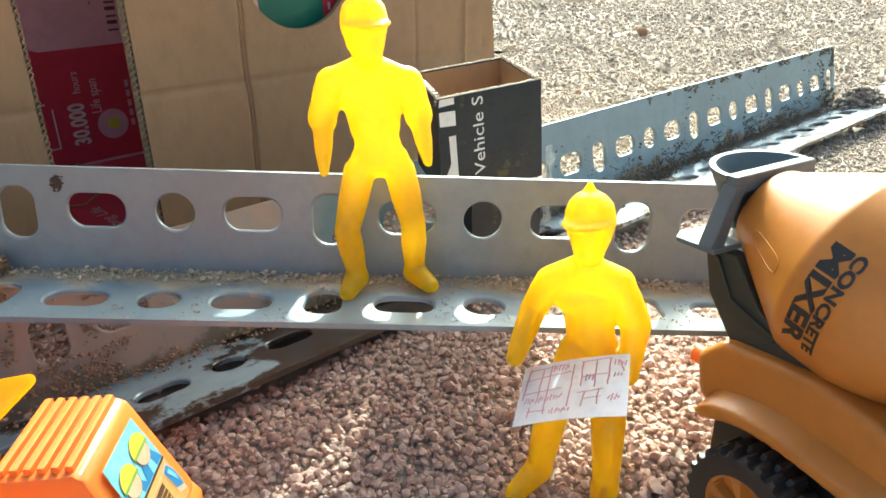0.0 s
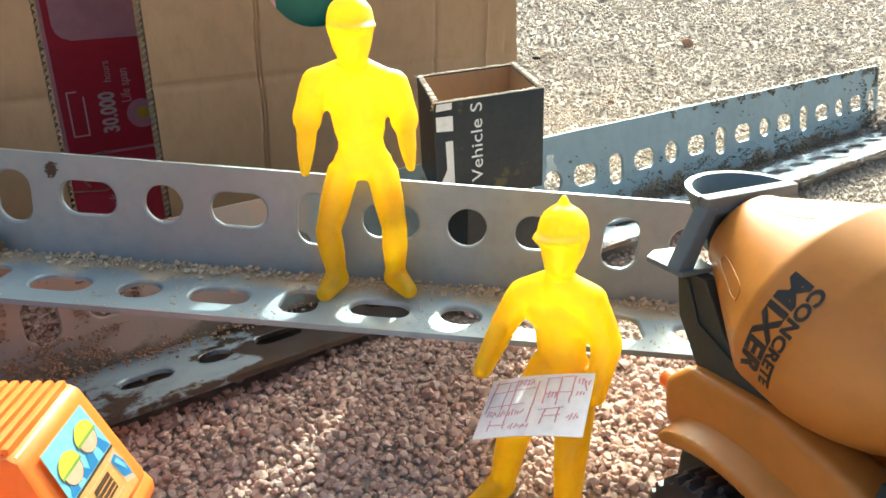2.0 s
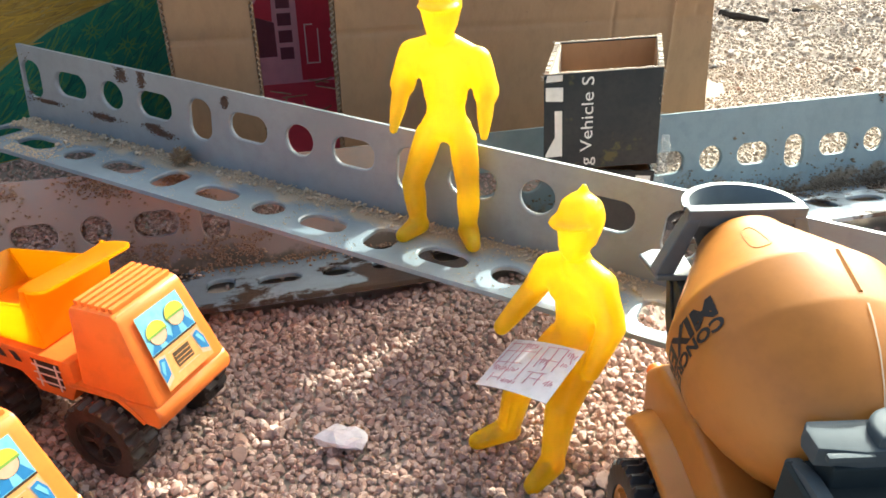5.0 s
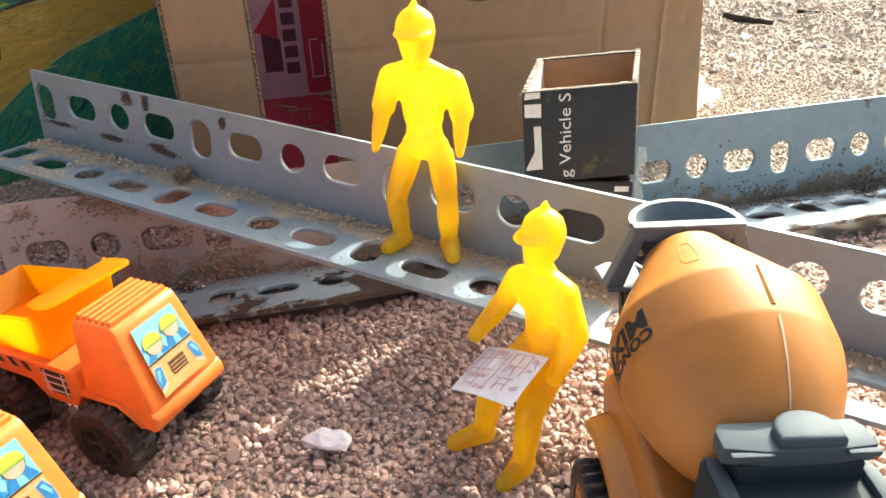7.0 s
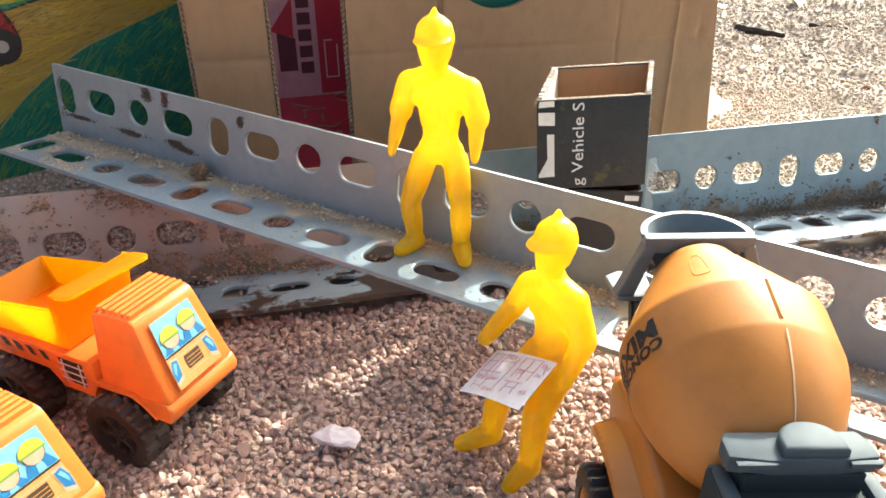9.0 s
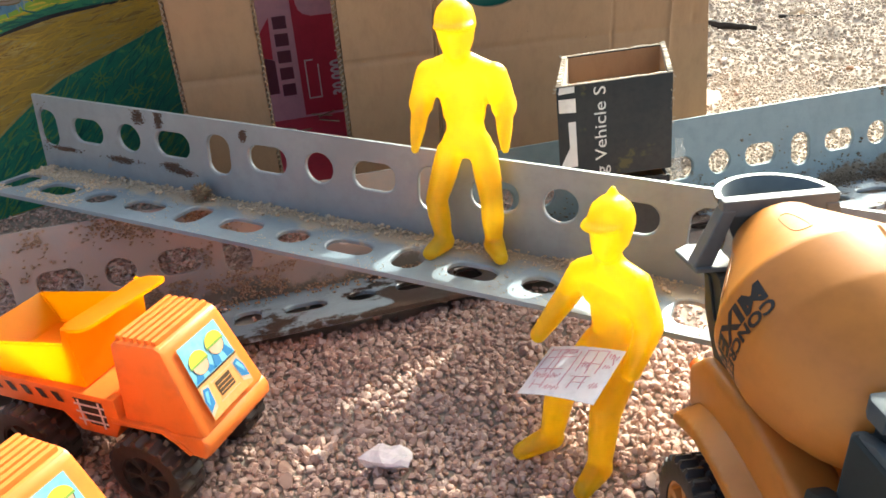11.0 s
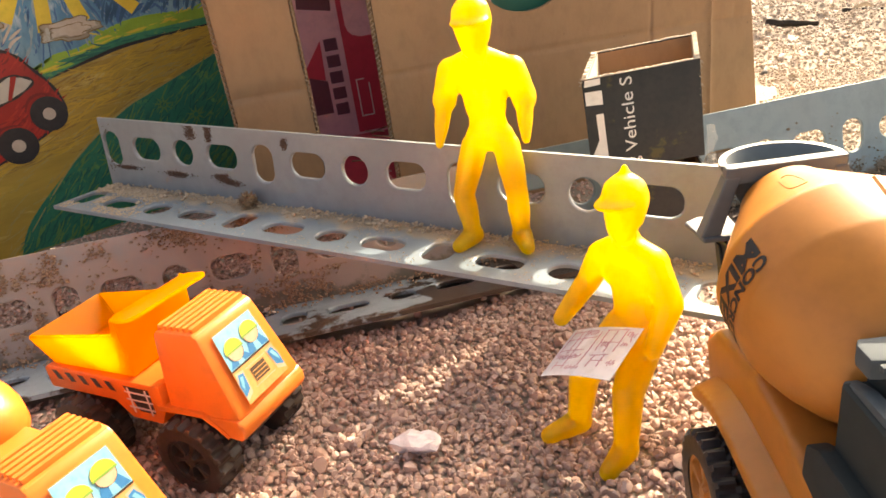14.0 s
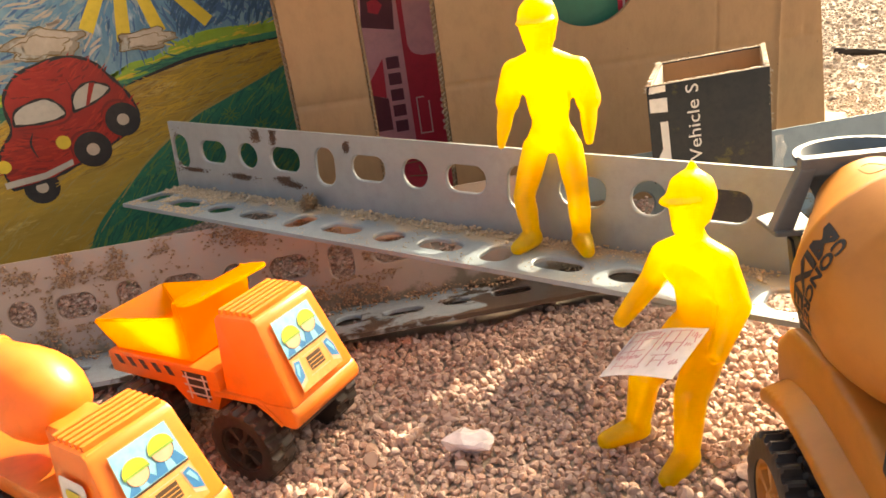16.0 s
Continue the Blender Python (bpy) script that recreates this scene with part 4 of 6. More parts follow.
# ---- small open cartons ----
def open_carton(at, rot, sx, sy, h, label, mark, dz=0.0):
    ob = thing("small_carton", at, label, "carton", rot=rot if isinstance(rot, tuple) else (0, 0, rot), group="small cartons")
    t = 0.05
    w_ = 0.09 if mark else t
    for name, x0, x1, y0, y1 in (("front_wall", 0, sx, 0, t), ("back_wall", 0, sx, sy - t, sy), ("side_wall", 0, w_, t, sy - t), ("side_wall", sx - w_, sx, t, sy - t)):
        bm = bmesh.new()
        box(bm, x0, x1, y0, y1, 0, h)
        w = part(name, bm, M_BLACKCARD, ob)
        bm = bmesh.new()
        if name == "front_wall":
            box(bm, x0 + 0.02, x1 - 0.02, y1, y1 + 0.012, 0.05, h - 0.02)
        elif name == "back_wall":
            box(bm, x0 + 0.02, x1 - 0.02, y0 - 0.012, y0, 0.05, h - 0.02)
        elif x0 == 0:
            box(bm, x1, x1 + 0.012, y0, y1, 0.05, h - 0.02)
        else:
            box(bm, x0 - 0.012, x0, y0, y1, 0.05, h - 0.02)
        torn = mark and name == "side_wall" and x0 == 0
        part("liner", bm, M_LINER if torn else M_CARD, w, "torn white inner face" if torn else "plain brown inner face")
        bm = bmesh.new()
        g = random.Random(int(x0 * 100 + y1 * 10))
        n = 90
        L_ = max(x1 - x0, y1 - y0)
        for k in range(n):
            s0, s1 = k / n * L_, (k + 1) / n * L_
            lift = g.uniform(0.002, 0.028) if name != "side_wall" or not mark else g.choice((0.004, 0.03, 0.05))
            if x1 - x0 > y1 - y0:
                box(bm, x0 + s0, x0 + s1, y0 + 0.008, y1 - 0.008, h, h + lift)
            else:
                box(bm, x0 + 0.008, x1 - 0.008, y0 + s0, y0 + s1, h, h + lift)
        part("torn_rim", bm, M_LINER if mark else M_BLACKCARD, w, "torn pale paper rim" if mark else "")
    bm = bmesh.new()
    box(bm, t, sx - t, t, sy - t, 0, t)
    part("base", bm, M_CARD, ob)
    if mark:
        fw = [c for c in ob.children if c.name.startswith("front_wall")][0]
        y = -0.008
        flat_shape("white_mark", [(x, z + dz) for x, z in ((0.17, 0.88), (0.18, 0.44), (0.03, 0.15), (0.03, 0.10), (0.30, 0.11), (0.29, 0.88))], y, M_WHITEPRINT, fw)
        flat_shape("white_mark", [(x, z + dz) for x, z in ((0.03, 1.05), (0.30, 1.03), (0.30, 1.26), (0.03, 1.27))], y, M_WHITEPRINT, fw)
        flat_shape("white_mark", [(0.03, 1.35 + dz), (0.29, 1.36 + dz), (0.29, h - 0.01), (0.05, h - 0.01)], y, M_WHITEPRINT, fw)
        g = random.Random(17)
        for x0, y0, n in ((0.0, 0.0, 26), (sx, 0.0, 30), (0.0, sy, 20), (sx, sy, 14)):
            bm = bmesh.new()
            for k in range(n):
                z = h + 0.01 - abs(g.gauss(0, 0.10 if x0 == 0 else 0.45))
                a = Vector((x0 + g.uniform(-0.01, 0.01), y0 + g.uniform(-0.01, 0.05), max(0.05, z)))
                b = a + Vector((g.uniform(-0.05, 0.05), g.uniform(-0.05, 0.03), g.uniform(-0.05, 0.06)))
                w = Vector((0.006, 0.0, 0.008))
                q = [bm.verts.new(p) for p in (a - w, a + w, b + w * 0.4, b - w * 0.4)]
                bm.faces.new(q)
            part("paper_fuzz", bm, M_LINER, fw, "frayed pale paper fibres")
        vs, fs = letters("Vehicle S", 0.345)
        grow = 0.775 * h / max(u for u, v in vs)
        raw_part("lettering", [(0.78 - v * 0.80, y, 0.185 * h + u * grow) for u, v in vs], fs, M_WHITEPRINT, fw, "white upright lettering")
        vs, fs = letters("g", 0.345)
        raw_part("lettering", [(0.78 - v * 0.80, y, max(0.01, 0.03 * h + u * grow)) for u, v in vs], fs, M_WHITEPRINT, fw, "white upright lettering")
    else:
        fw = [c for c in ob.children if c.name.startswith("front_wall")][0]
        flat_shape("white_mark", rect(sx - 0.30, sx - 0.06, h - 0.16, h - 0.06), -0.008, M_WHITEPRINT, fw)
    return ob


def sheared(ob, k):
    for c in ob.children_recursive:
        for v in c.data.vertices:
            v.co.x += k * v.co.y
    return ob


low_carton = open_carton((9.98, 2.10, 0.0), 22, 1.28, 1.4, 1.98, "dark printed carton standing on the gravel under another", False)
top_carton = sheared(open_carton((9.51, 1.79, 2.02), (0, -3.5, 26), 1.85, 1.84, 1.60, "small open charcoal carton with white lettering and torn rim", True, 0.13), 0.25)
tape = thing("clear_tape", (11.16, 2.53, 1.3), "crumpled clear tape hanging on the carton", "tape", rot=(0, 0, 17))
bm = bmesh.new()
g = random.Random(3)
rows_ = []
for k in range(14):
    rows_.append([bm.verts.new((0.04 + (0.15 + 0.03 * math.sin(k * 1.9)) * j / 4 + g.uniform(-0.015, 0.015), g.uniform(-0.05, 0.05), 1.36 * k / 13)) for j in range(5)])
for a, b in zip(rows_, rows_[1:]):
    for j in range(4):
        bm.faces.new((a[j], a[j + 1], b[j + 1], b[j]))
bm.normal_update()
bmesh.ops.solidify(bm, geom=list(bm.faces), thickness=0.01)
part("strip", bm, M_TAPE, tape)

# ---- moulded toy figures ----
def figure(at, limbs, label, voxel=0.025):
    """Limbs: rows of start, end, start radius, end radius, in pitches, fused into one skin."""
    ob_name = "toy_figure"
    bm = bmesh.new()
    for p, q, r0, r1, *sq in limbs:
        p, q = Vector(p) - Vector(at), Vector(q) - Vector(at)
        n = max(2, int((q - p).length / (0.35 * min(r0, r1))) + 2)
        for k in range(n):
            t = k / (n - 1)
            c = p.lerp(q, t)
            r = r0 + (r1 - r0) * t
            m = Matrix.Translation(c)
            if sq:
                m = m @ Matrix.Rotation(radians(sq[3] if len(sq) > 3 else 0), 4, "Z") @ Matrix.Diagonal((sq[0], sq[1], sq[2], 1))
            bmesh.ops.create_icosphere(bm, subdivisions=2, radius=r, matrix=m)
    bmesh.ops.scale(bm, vec=(U, U, U), verts=bm.verts)
    me = bpy.data.meshes.new(ob_name)
    bm.to_mesh(me)
    bm.free()
    tmp = new(ob_name, me)
    md = tmp.modifiers.new("fuse", "REMESH")
    md.mode, md.voxel_size, md.use_smooth_shade = "VOXEL", voxel * U, True
    sm = tmp.modifiers.new("soften", "SMOOTH")
    sm.factor, sm.iterations = 0.5, 11
    made = bpy.data.meshes.new_from_object(tmp.evaluated_get(bpy.context.evaluated_depsgraph_get()))
    tmp.modifiers.clear()
    tmp.data = made
    made.materials.clear()
    made.materials.append(M_YELLOW)
    made.polygons.foreach_set("use_smooth", [True] * len(made.polygons))
    tmp.location = Vector(at) * U
    return tagged(tmp, label, "toy figure", group="yellow toy figures")


def head(c, tip, face, k=1.0):
    """Head, helmet with brim and small knob; face: the way it looks."""
    c, tip, f = Vector(c), Vector(tip), Vector(face).normalized()
    up = (tip - c).normalized()
    top = tip - up * 0.33
    side = f.cross(up).normalized()
    rows = [(c - up * 0.15 + f * 0.06, c + up * 0.03 + f * 0.03, 0.19 * k, 0.24 * k), (c, top - up * 0.1, 0.25 * k, 0.265 * k), (top - up * 0.06, top, 0.292 * k, 0.285 * k), (tip - up * 0.06, tip, 0.065, 0.045)]
    brim = top - up * 0.02
    rows.append((top + up * 0.02 + f * 0.06, brim + f * 0.24 * k + up * 0.03, 0.20 * k, 0.07))
    for q in range(-6, 7):
        d = (f * math.cos(q * 0.16) + side * math.sin(q * 0.16)).normalized()
        far = 0.345 - 0.0020 * q * q
        rows.append((brim + d * 0.2, brim + d * (far + 0.035) * k - up * 0.015, 0.052, 0.036))
    return rows


def mid(a, b, t=0.5):
    return tuple(Vector(a).lerp(Vector(b), t))


f1 = dict(tip=(8.57, -0.17, 5.36), head=(8.59, -0.20, 4.80), ls=(8.16, -0.18, 4.29), rs=(9.05, -0.05, 4.26), le=(8.03, -0.22, 3.92), lh=(8.05, -0.62, 3.29), re=(9.17, 0.0, 3.88), rh=(9.29, -0.34, 3.30), lk=(8.25, -0.44, 2.5), rk=(9.08, -0.36, 2.53), la=(8.34, -0.48, 1.97), lt=(8.24, -0.78, 1.80), ra=(9.08, -0.34, 1.95), rt=(9.28, -0.62, 1.80))
limbs1 = head(f1["head"], f1["tip"], (0.28, -1, -0.1))
limbs1 += [((8.6, -0.17, 4.60), (8.61, -0.13, 4.40), 0.125, 0.18), ((8.6, -0.14, 4.46), (8.24, -0.16, 4.32), 0.19, 0.185), ((8.6, -0.14, 4.46), (8.97, -0.05, 4.28), 0.19, 0.185), ((8.40, -0.16, 4.14), (8.84, -0.1, 4.14), 0.23, 0.23, 1.0, 0.8, 1.0), ((8.62, -0.14, 4.15), (8.65, -0.19, 3.78), 0.38, 0.328, 1.0, 0.55, 1.0), ((8.65, -0.19, 3.70), (8.68, -0.22, 3.42), 0.265, 0.320, 1.0, 0.58, 1.0), ((8.54, -0.25, 3.34), (8.84, -0.22, 3.34), 0.225, 0.225, 1.0, 0.85, 1.0)]
for sh_, el, ha in (("ls", "le", "lh"), ("rs", "re", "rh")):
    a, b, c = f1[sh_], f1[el], f1[ha]
    limbs1 += [(a, mid(a, b, 0.4), 0.20, 0.20), (mid(a, b, 0.4), b, 0.195, 0.178), (b, mid(b, c, 0.08), 0.186, 0.184), (mid(b, c, 0.10), mid(b, c, 0.55), 0.136, 0.116), (mid(b, c, 0.55), mid(b, c, 0.95), 0.115, 0.065)]
for hip, kn, an, hl, toe in (((8.43, -0.26, 3.20), "lk", "la", (8.34, -0.46, 1.86), "lt"), ((8.93, -0.22, 3.20), "rk", "ra", (9.08, -0.33, 1.85), "rt")):
    limbs1 += [(hip, mid(hip, f1[kn], 0.45), 0.205, 0.20), (mid(hip, f1[kn], 0.45), f1[kn], 0.20, 0.165), (f1[kn], mid(f1[kn], f1[an], 0.4), 0.168, 0.172), (mid(f1[kn], f1[an], 0.4), f1[an], 0.172, 0.135), (hl, f1[toe], 0.165, 0.115)]
figure((8.65, -0.45, 1.69), limbs1, "translucent yellow plastic toy worker standing on the steel angle")

f2 = dict(tip=(11.0, -1.58, 3.46), head=(11.02, -1.68, 2.94), ls=(10.65, -1.48, 2.26), rs=(11.46, -1.82, 2.28), le=(10.47, -1.46, 1.88), lh=(10.21, -1.92, 1.50), re=(11.66, -1.92, 1.88), rh=(11.50, -2.35, 1.55), lk=(10.60, -2.24, 0.95), rk=(11.20, -2.44, 0.98), la=(10.50, -2.26, 0.28), lt=(10.18, -2.54, 0.12), ra=(11.19, -2.58, 0.32), rt=(11.06, -2.92, 0.10))
f2["rs"], f2["re"], f2["rh"] = (11.40, -1.80, 2.24), (11.56, -1.90, 1.90), (11.44, -2.22, 1.42)
limbs2 = head(f2["head"], f2["tip"], (-0.48, -1, -0.04), 0.99)
limbs2 += [((11.0, -1.66, 2.74), (11.03, -1.64, 2.48), 0.14, 0.19), ((11.02, -1.62, 2.48), (10.70, -1.49, 2.28), 0.20, 0.195), ((11.02, -1.66, 2.48), (11.34, -1.76, 2.34), 0.20, 0.22), ((10.90, -1.58, 2.12), (11.24, -1.72, 2.12), 0.23, 0.23), ((11.06, -1.65, 2.15), (11.10, -1.72, 1.7), 0.34, 0.29, 1.0, 0.6, 1.0, -22), ((11.10, -1.72, 1.7), (11.14, -1.78, 1.45), 0.29, 0.33, 1.0, 0.66, 0.9, -22), ((10.98, -1.70, 1.43), (11.28, -1.82, 1.43), 0.25, 0.25)]
for sh_, el, ha in (("ls", "le", "lh"), ("rs", "re", "rh")):
    a, b, c = f2[sh_], f2[el], f2[ha]
    k = 1.0 if sh_ == "ls" else 1.08
    limbs2 += [(a, mid(a, b), 0.185 * k, 0.18 * k), (mid(a, b), b, 0.18 * k, 0.165 * k), (b, mid(b, c, 0.5), 0.165 * k, 0.142), (mid(b, c, 0.5), mid(b, c, 0.97), 0.142, 0.112)]
for hip, kn, an, hl, toe in (((10.96, -1.74, 1.42), "lk", "la", (10.50, -2.25, 0.22), "lt"), ((11.29, -1.86, 1.42), "rk", "ra", (11.19, -2.58, 0.22), "rt")):
    limbs2 += [(hip, mid(hip, f2[kn]), 0.245, 0.23), (mid(hip, f2[kn]), f2[kn], 0.23, 0.20), (f2[kn], mid(f2[kn], f2[an]), 0.20, 0.18), (mid(f2[kn], f2[an]), f2[an], 0.18, 0.155), (hl, f2[toe], 0.17, 0.12)]
figure((11.0, -2.2, 0.06), limbs2, "translucent yellow plastic toy worker seated with a plan")

# ---- drawn plan on the seated figure's lap ----
plan = thing("paper_plan", (10.77, -2.44, 1.42), "small white glossy paper with pink pen drawing", "paper")
P_FL, P_FR, P_NR, P_NL = (Vector(p) - Vector((10.77, -2.44, 1.42)) for p in ((10.36, -1.81, 1.30), (11.40, -2.36, 1.80), (11.18, -3.09, 1.58), (10.13, -2.52, 1.03)))


def on_paper(u, v, lift=0.0):
    p = P_NL.lerp(P_NR, u).lerp(P_FL.lerp(P_FR, u), v)
    n = (P_NR - P_NL).cross(P_FL - P_NL).normalized()
    return p + n * (0.05 * math.sin(math.pi * u) + 0.04 * v * u * u + lift)


bm = bmesh.new()
grid_v = [[bm.verts.new(on_paper(i / 14, j / 8)) for i in range(15)] for j in range(9)]
for j in range(8):
    for i in range(14):
        bm.faces.new((grid_v[j][i], grid_v[j][i + 1], grid_v[j + 1][i + 1], grid_v[j + 1][i]))
bm.normal_update()
bmesh.ops.solidify(bm, geom=list(bm.faces), thickness=0.008)
sheet = part("sheet", bm, M_PAPER, plan, smooth=True)
g = random.Random(11)
strokes = [((0.06, 0.9), (0.46, 0.92)), ((0.05, 0.74), (0.5, 0.78)), ((0.08, 0.95), (0.05, 0.4)), ((0.3, 0.93), (0.28, 0.12)), ((0.22, 0.9), (0.2, 0.45)), ((0.05, 0.5), (0.42, 0.52)), ((0.52, 0.9), (0.5, 0.2)), ((0.58, 0.92), (0.86, 0.95)), ((0.6, 0.66), (0.84, 0.7)), ((0.6, 0.92), (0.6, 0.5)), ((0.72, 0.92), (0.72, 0.48)), ((0.84, 0.94), (0.83, 0.5)), ((0.58, 0.4), (0.8, 0.44)), ((0.64, 0.4), (0.62, 0.18)), ((0.76, 0.44), (0.75, 0.2)), ((0.64, 0.3), (0.78, 0.32)), ((0.92, 0.9), (0.96, 0.7)), ((0.12, 0.2), (0.3, 0.18)), ((0.14, 0.28), (0.13, 0.1))]
for row, (va, ua, ub) in enumerate(((0.34, 0.08, 0.42), (0.12, 0.34, 0.52), (0.84, 0.32, 0.48), (0.6, 0.64, 0.70), (0.82, 0.88, 0.97), (0.62, 0.88, 0.96), (0.26, 0.84, 0.94))):
    u = ua
    while u < ub:
        strokes.append(((u, va + g.uniform(-0.02, 0.02)), (u + g.uniform(0.0, 0.025), va + g.uniform(0.05, 0.10))))
        u += 0.028
for (u0, v0), (u1, v1) in strokes:
    bm = bmesh.new()
    d = Vector((u1 - u0, v1 - v0)).normalized() * 0.0065
    rows_ = []
    for k in range(7):
        t = k / 6
        u, v = u0 + (u1 - u0) * t + g.uniform(-0.004, 0.004), v0 + (v1 - v0) * t + g.uniform(-0.006, 0.006)
        rows_.append((bm.verts.new(on_paper(u - d.y, v + d.x, 0.006)), bm.verts.new(on_paper(u + d.y, v - d.x, 0.006))))
    for a, b in zip(rows_, rows_[1:]):
        bm.faces.new((a[0], b[0], b[1], a[1]))
    part("pen_stroke", bm, M_PINKINK, sheet)

# ---- wheels ----
def ring_mesh(bm, rows, n, turn, closed=False):
    """Rings of (radius at k, height at k) joined into one skin."""
    rings = [[bm.verts.new(turn @ Vector((r(k) * math.cos(2 * math.pi * k / n), r(k) * math.sin(2 * math.pi * k / n), z(k)))) for k in range(n)] for r, z in rows]
    pairs = list(zip(rings, rings[1:])) + ([(rings[-1], rings[0])] if closed else [])
    fs = [bm.faces.new((a[k], a[(k + 1) % n], b[(k + 1) % n], b[k])) for a, b in pairs for k in range(n)]
    if not closed:
        fs += [bm.faces.new(rings[0][::-1]), bm.faces.new(rings[-1])]
    bmesh.ops.recalc_face_normals(bm, faces=fs)


def wheel(parent, at, r, w, tyre_mat, hub_mat, lugs=18, name="wheel"):
    """A wheel on an axle along local y."""
    turn = Matrix.Translation(Vector(at)) @ Matrix.Rotation(radians(90), 4, "X")

    def flat(x):
        return lambda k: x

    def tread(phase, high=1.0):
        return lambda k: r * (high if (k + phase) % 6 < 3 else 0.91)

    bm = bmesh.new()
    rows = [(flat(r * 0.62), flat(-w / 2)), (flat(r * 0.78), flat(-w * 0.52)), (tread(0, 0.95), flat(-w / 2)), (tread(0), flat(-w * 0.44)), (tread(1), flat(-w * 0.04)), (tread(4), flat(w * 0.04)), (tread(3), flat(w * 0.44)), (tread(3, 0.95), flat(w / 2)), (flat(r * 0.78), flat(w * 0.52)), (flat(r * 0.62), flat(w / 2))]
    ring_mesh(bm, rows, lugs * 6, turn, True)
    tyre = part(name, bm, tyre_mat, parent, smooth=True)
    bm = bmesh.new()

    def spoke(side):
        return lambda k: side * w * (0.40 if k % 10 < 4 else 0.16)

    rows = [(flat(0.02 * r), flat(-w * 0.46)), (flat(r * 0.16), flat(-w * 0.46)), (flat(r * 0.22), spoke(-1)), (flat(r * 0.54), spoke(-1)), (flat(r * 0.57), flat(-w * 0.44)), (flat(r * 0.63), flat(-w * 0.46)), (flat(r * 0.63), flat(w * 0.46)), (flat(r * 0.57), flat(w * 0.44)), (flat(r * 0.54), spoke(1)), (flat(r * 0.22), spoke(1)), (flat(r * 0.16), flat(w * 0.46)), (flat(0.02 * r), flat(w * 0.46))]
    ring_mesh(bm, rows, 60, turn)
    part("hub", bm, hub_mat, tyre, smooth=True)
    return tyre


# ---- orange toy trucks ----
def sticker(parent, frame_m, pts, lift, mat_, name, label=""):
    bm = bmesh.new()
    f = bm.faces.new([bm.verts.new(frame_m @ Vector((u, v, lift))) for u, v in pts])
    bmesh.ops.triangulate(bm, faces=[f])
    return part(name, bm, mat_, parent, label)


FRONT_TOP, FRONT_LOW = Vector((1.34, 0, 2.09)), Vector((1.765, 0, 1.06))


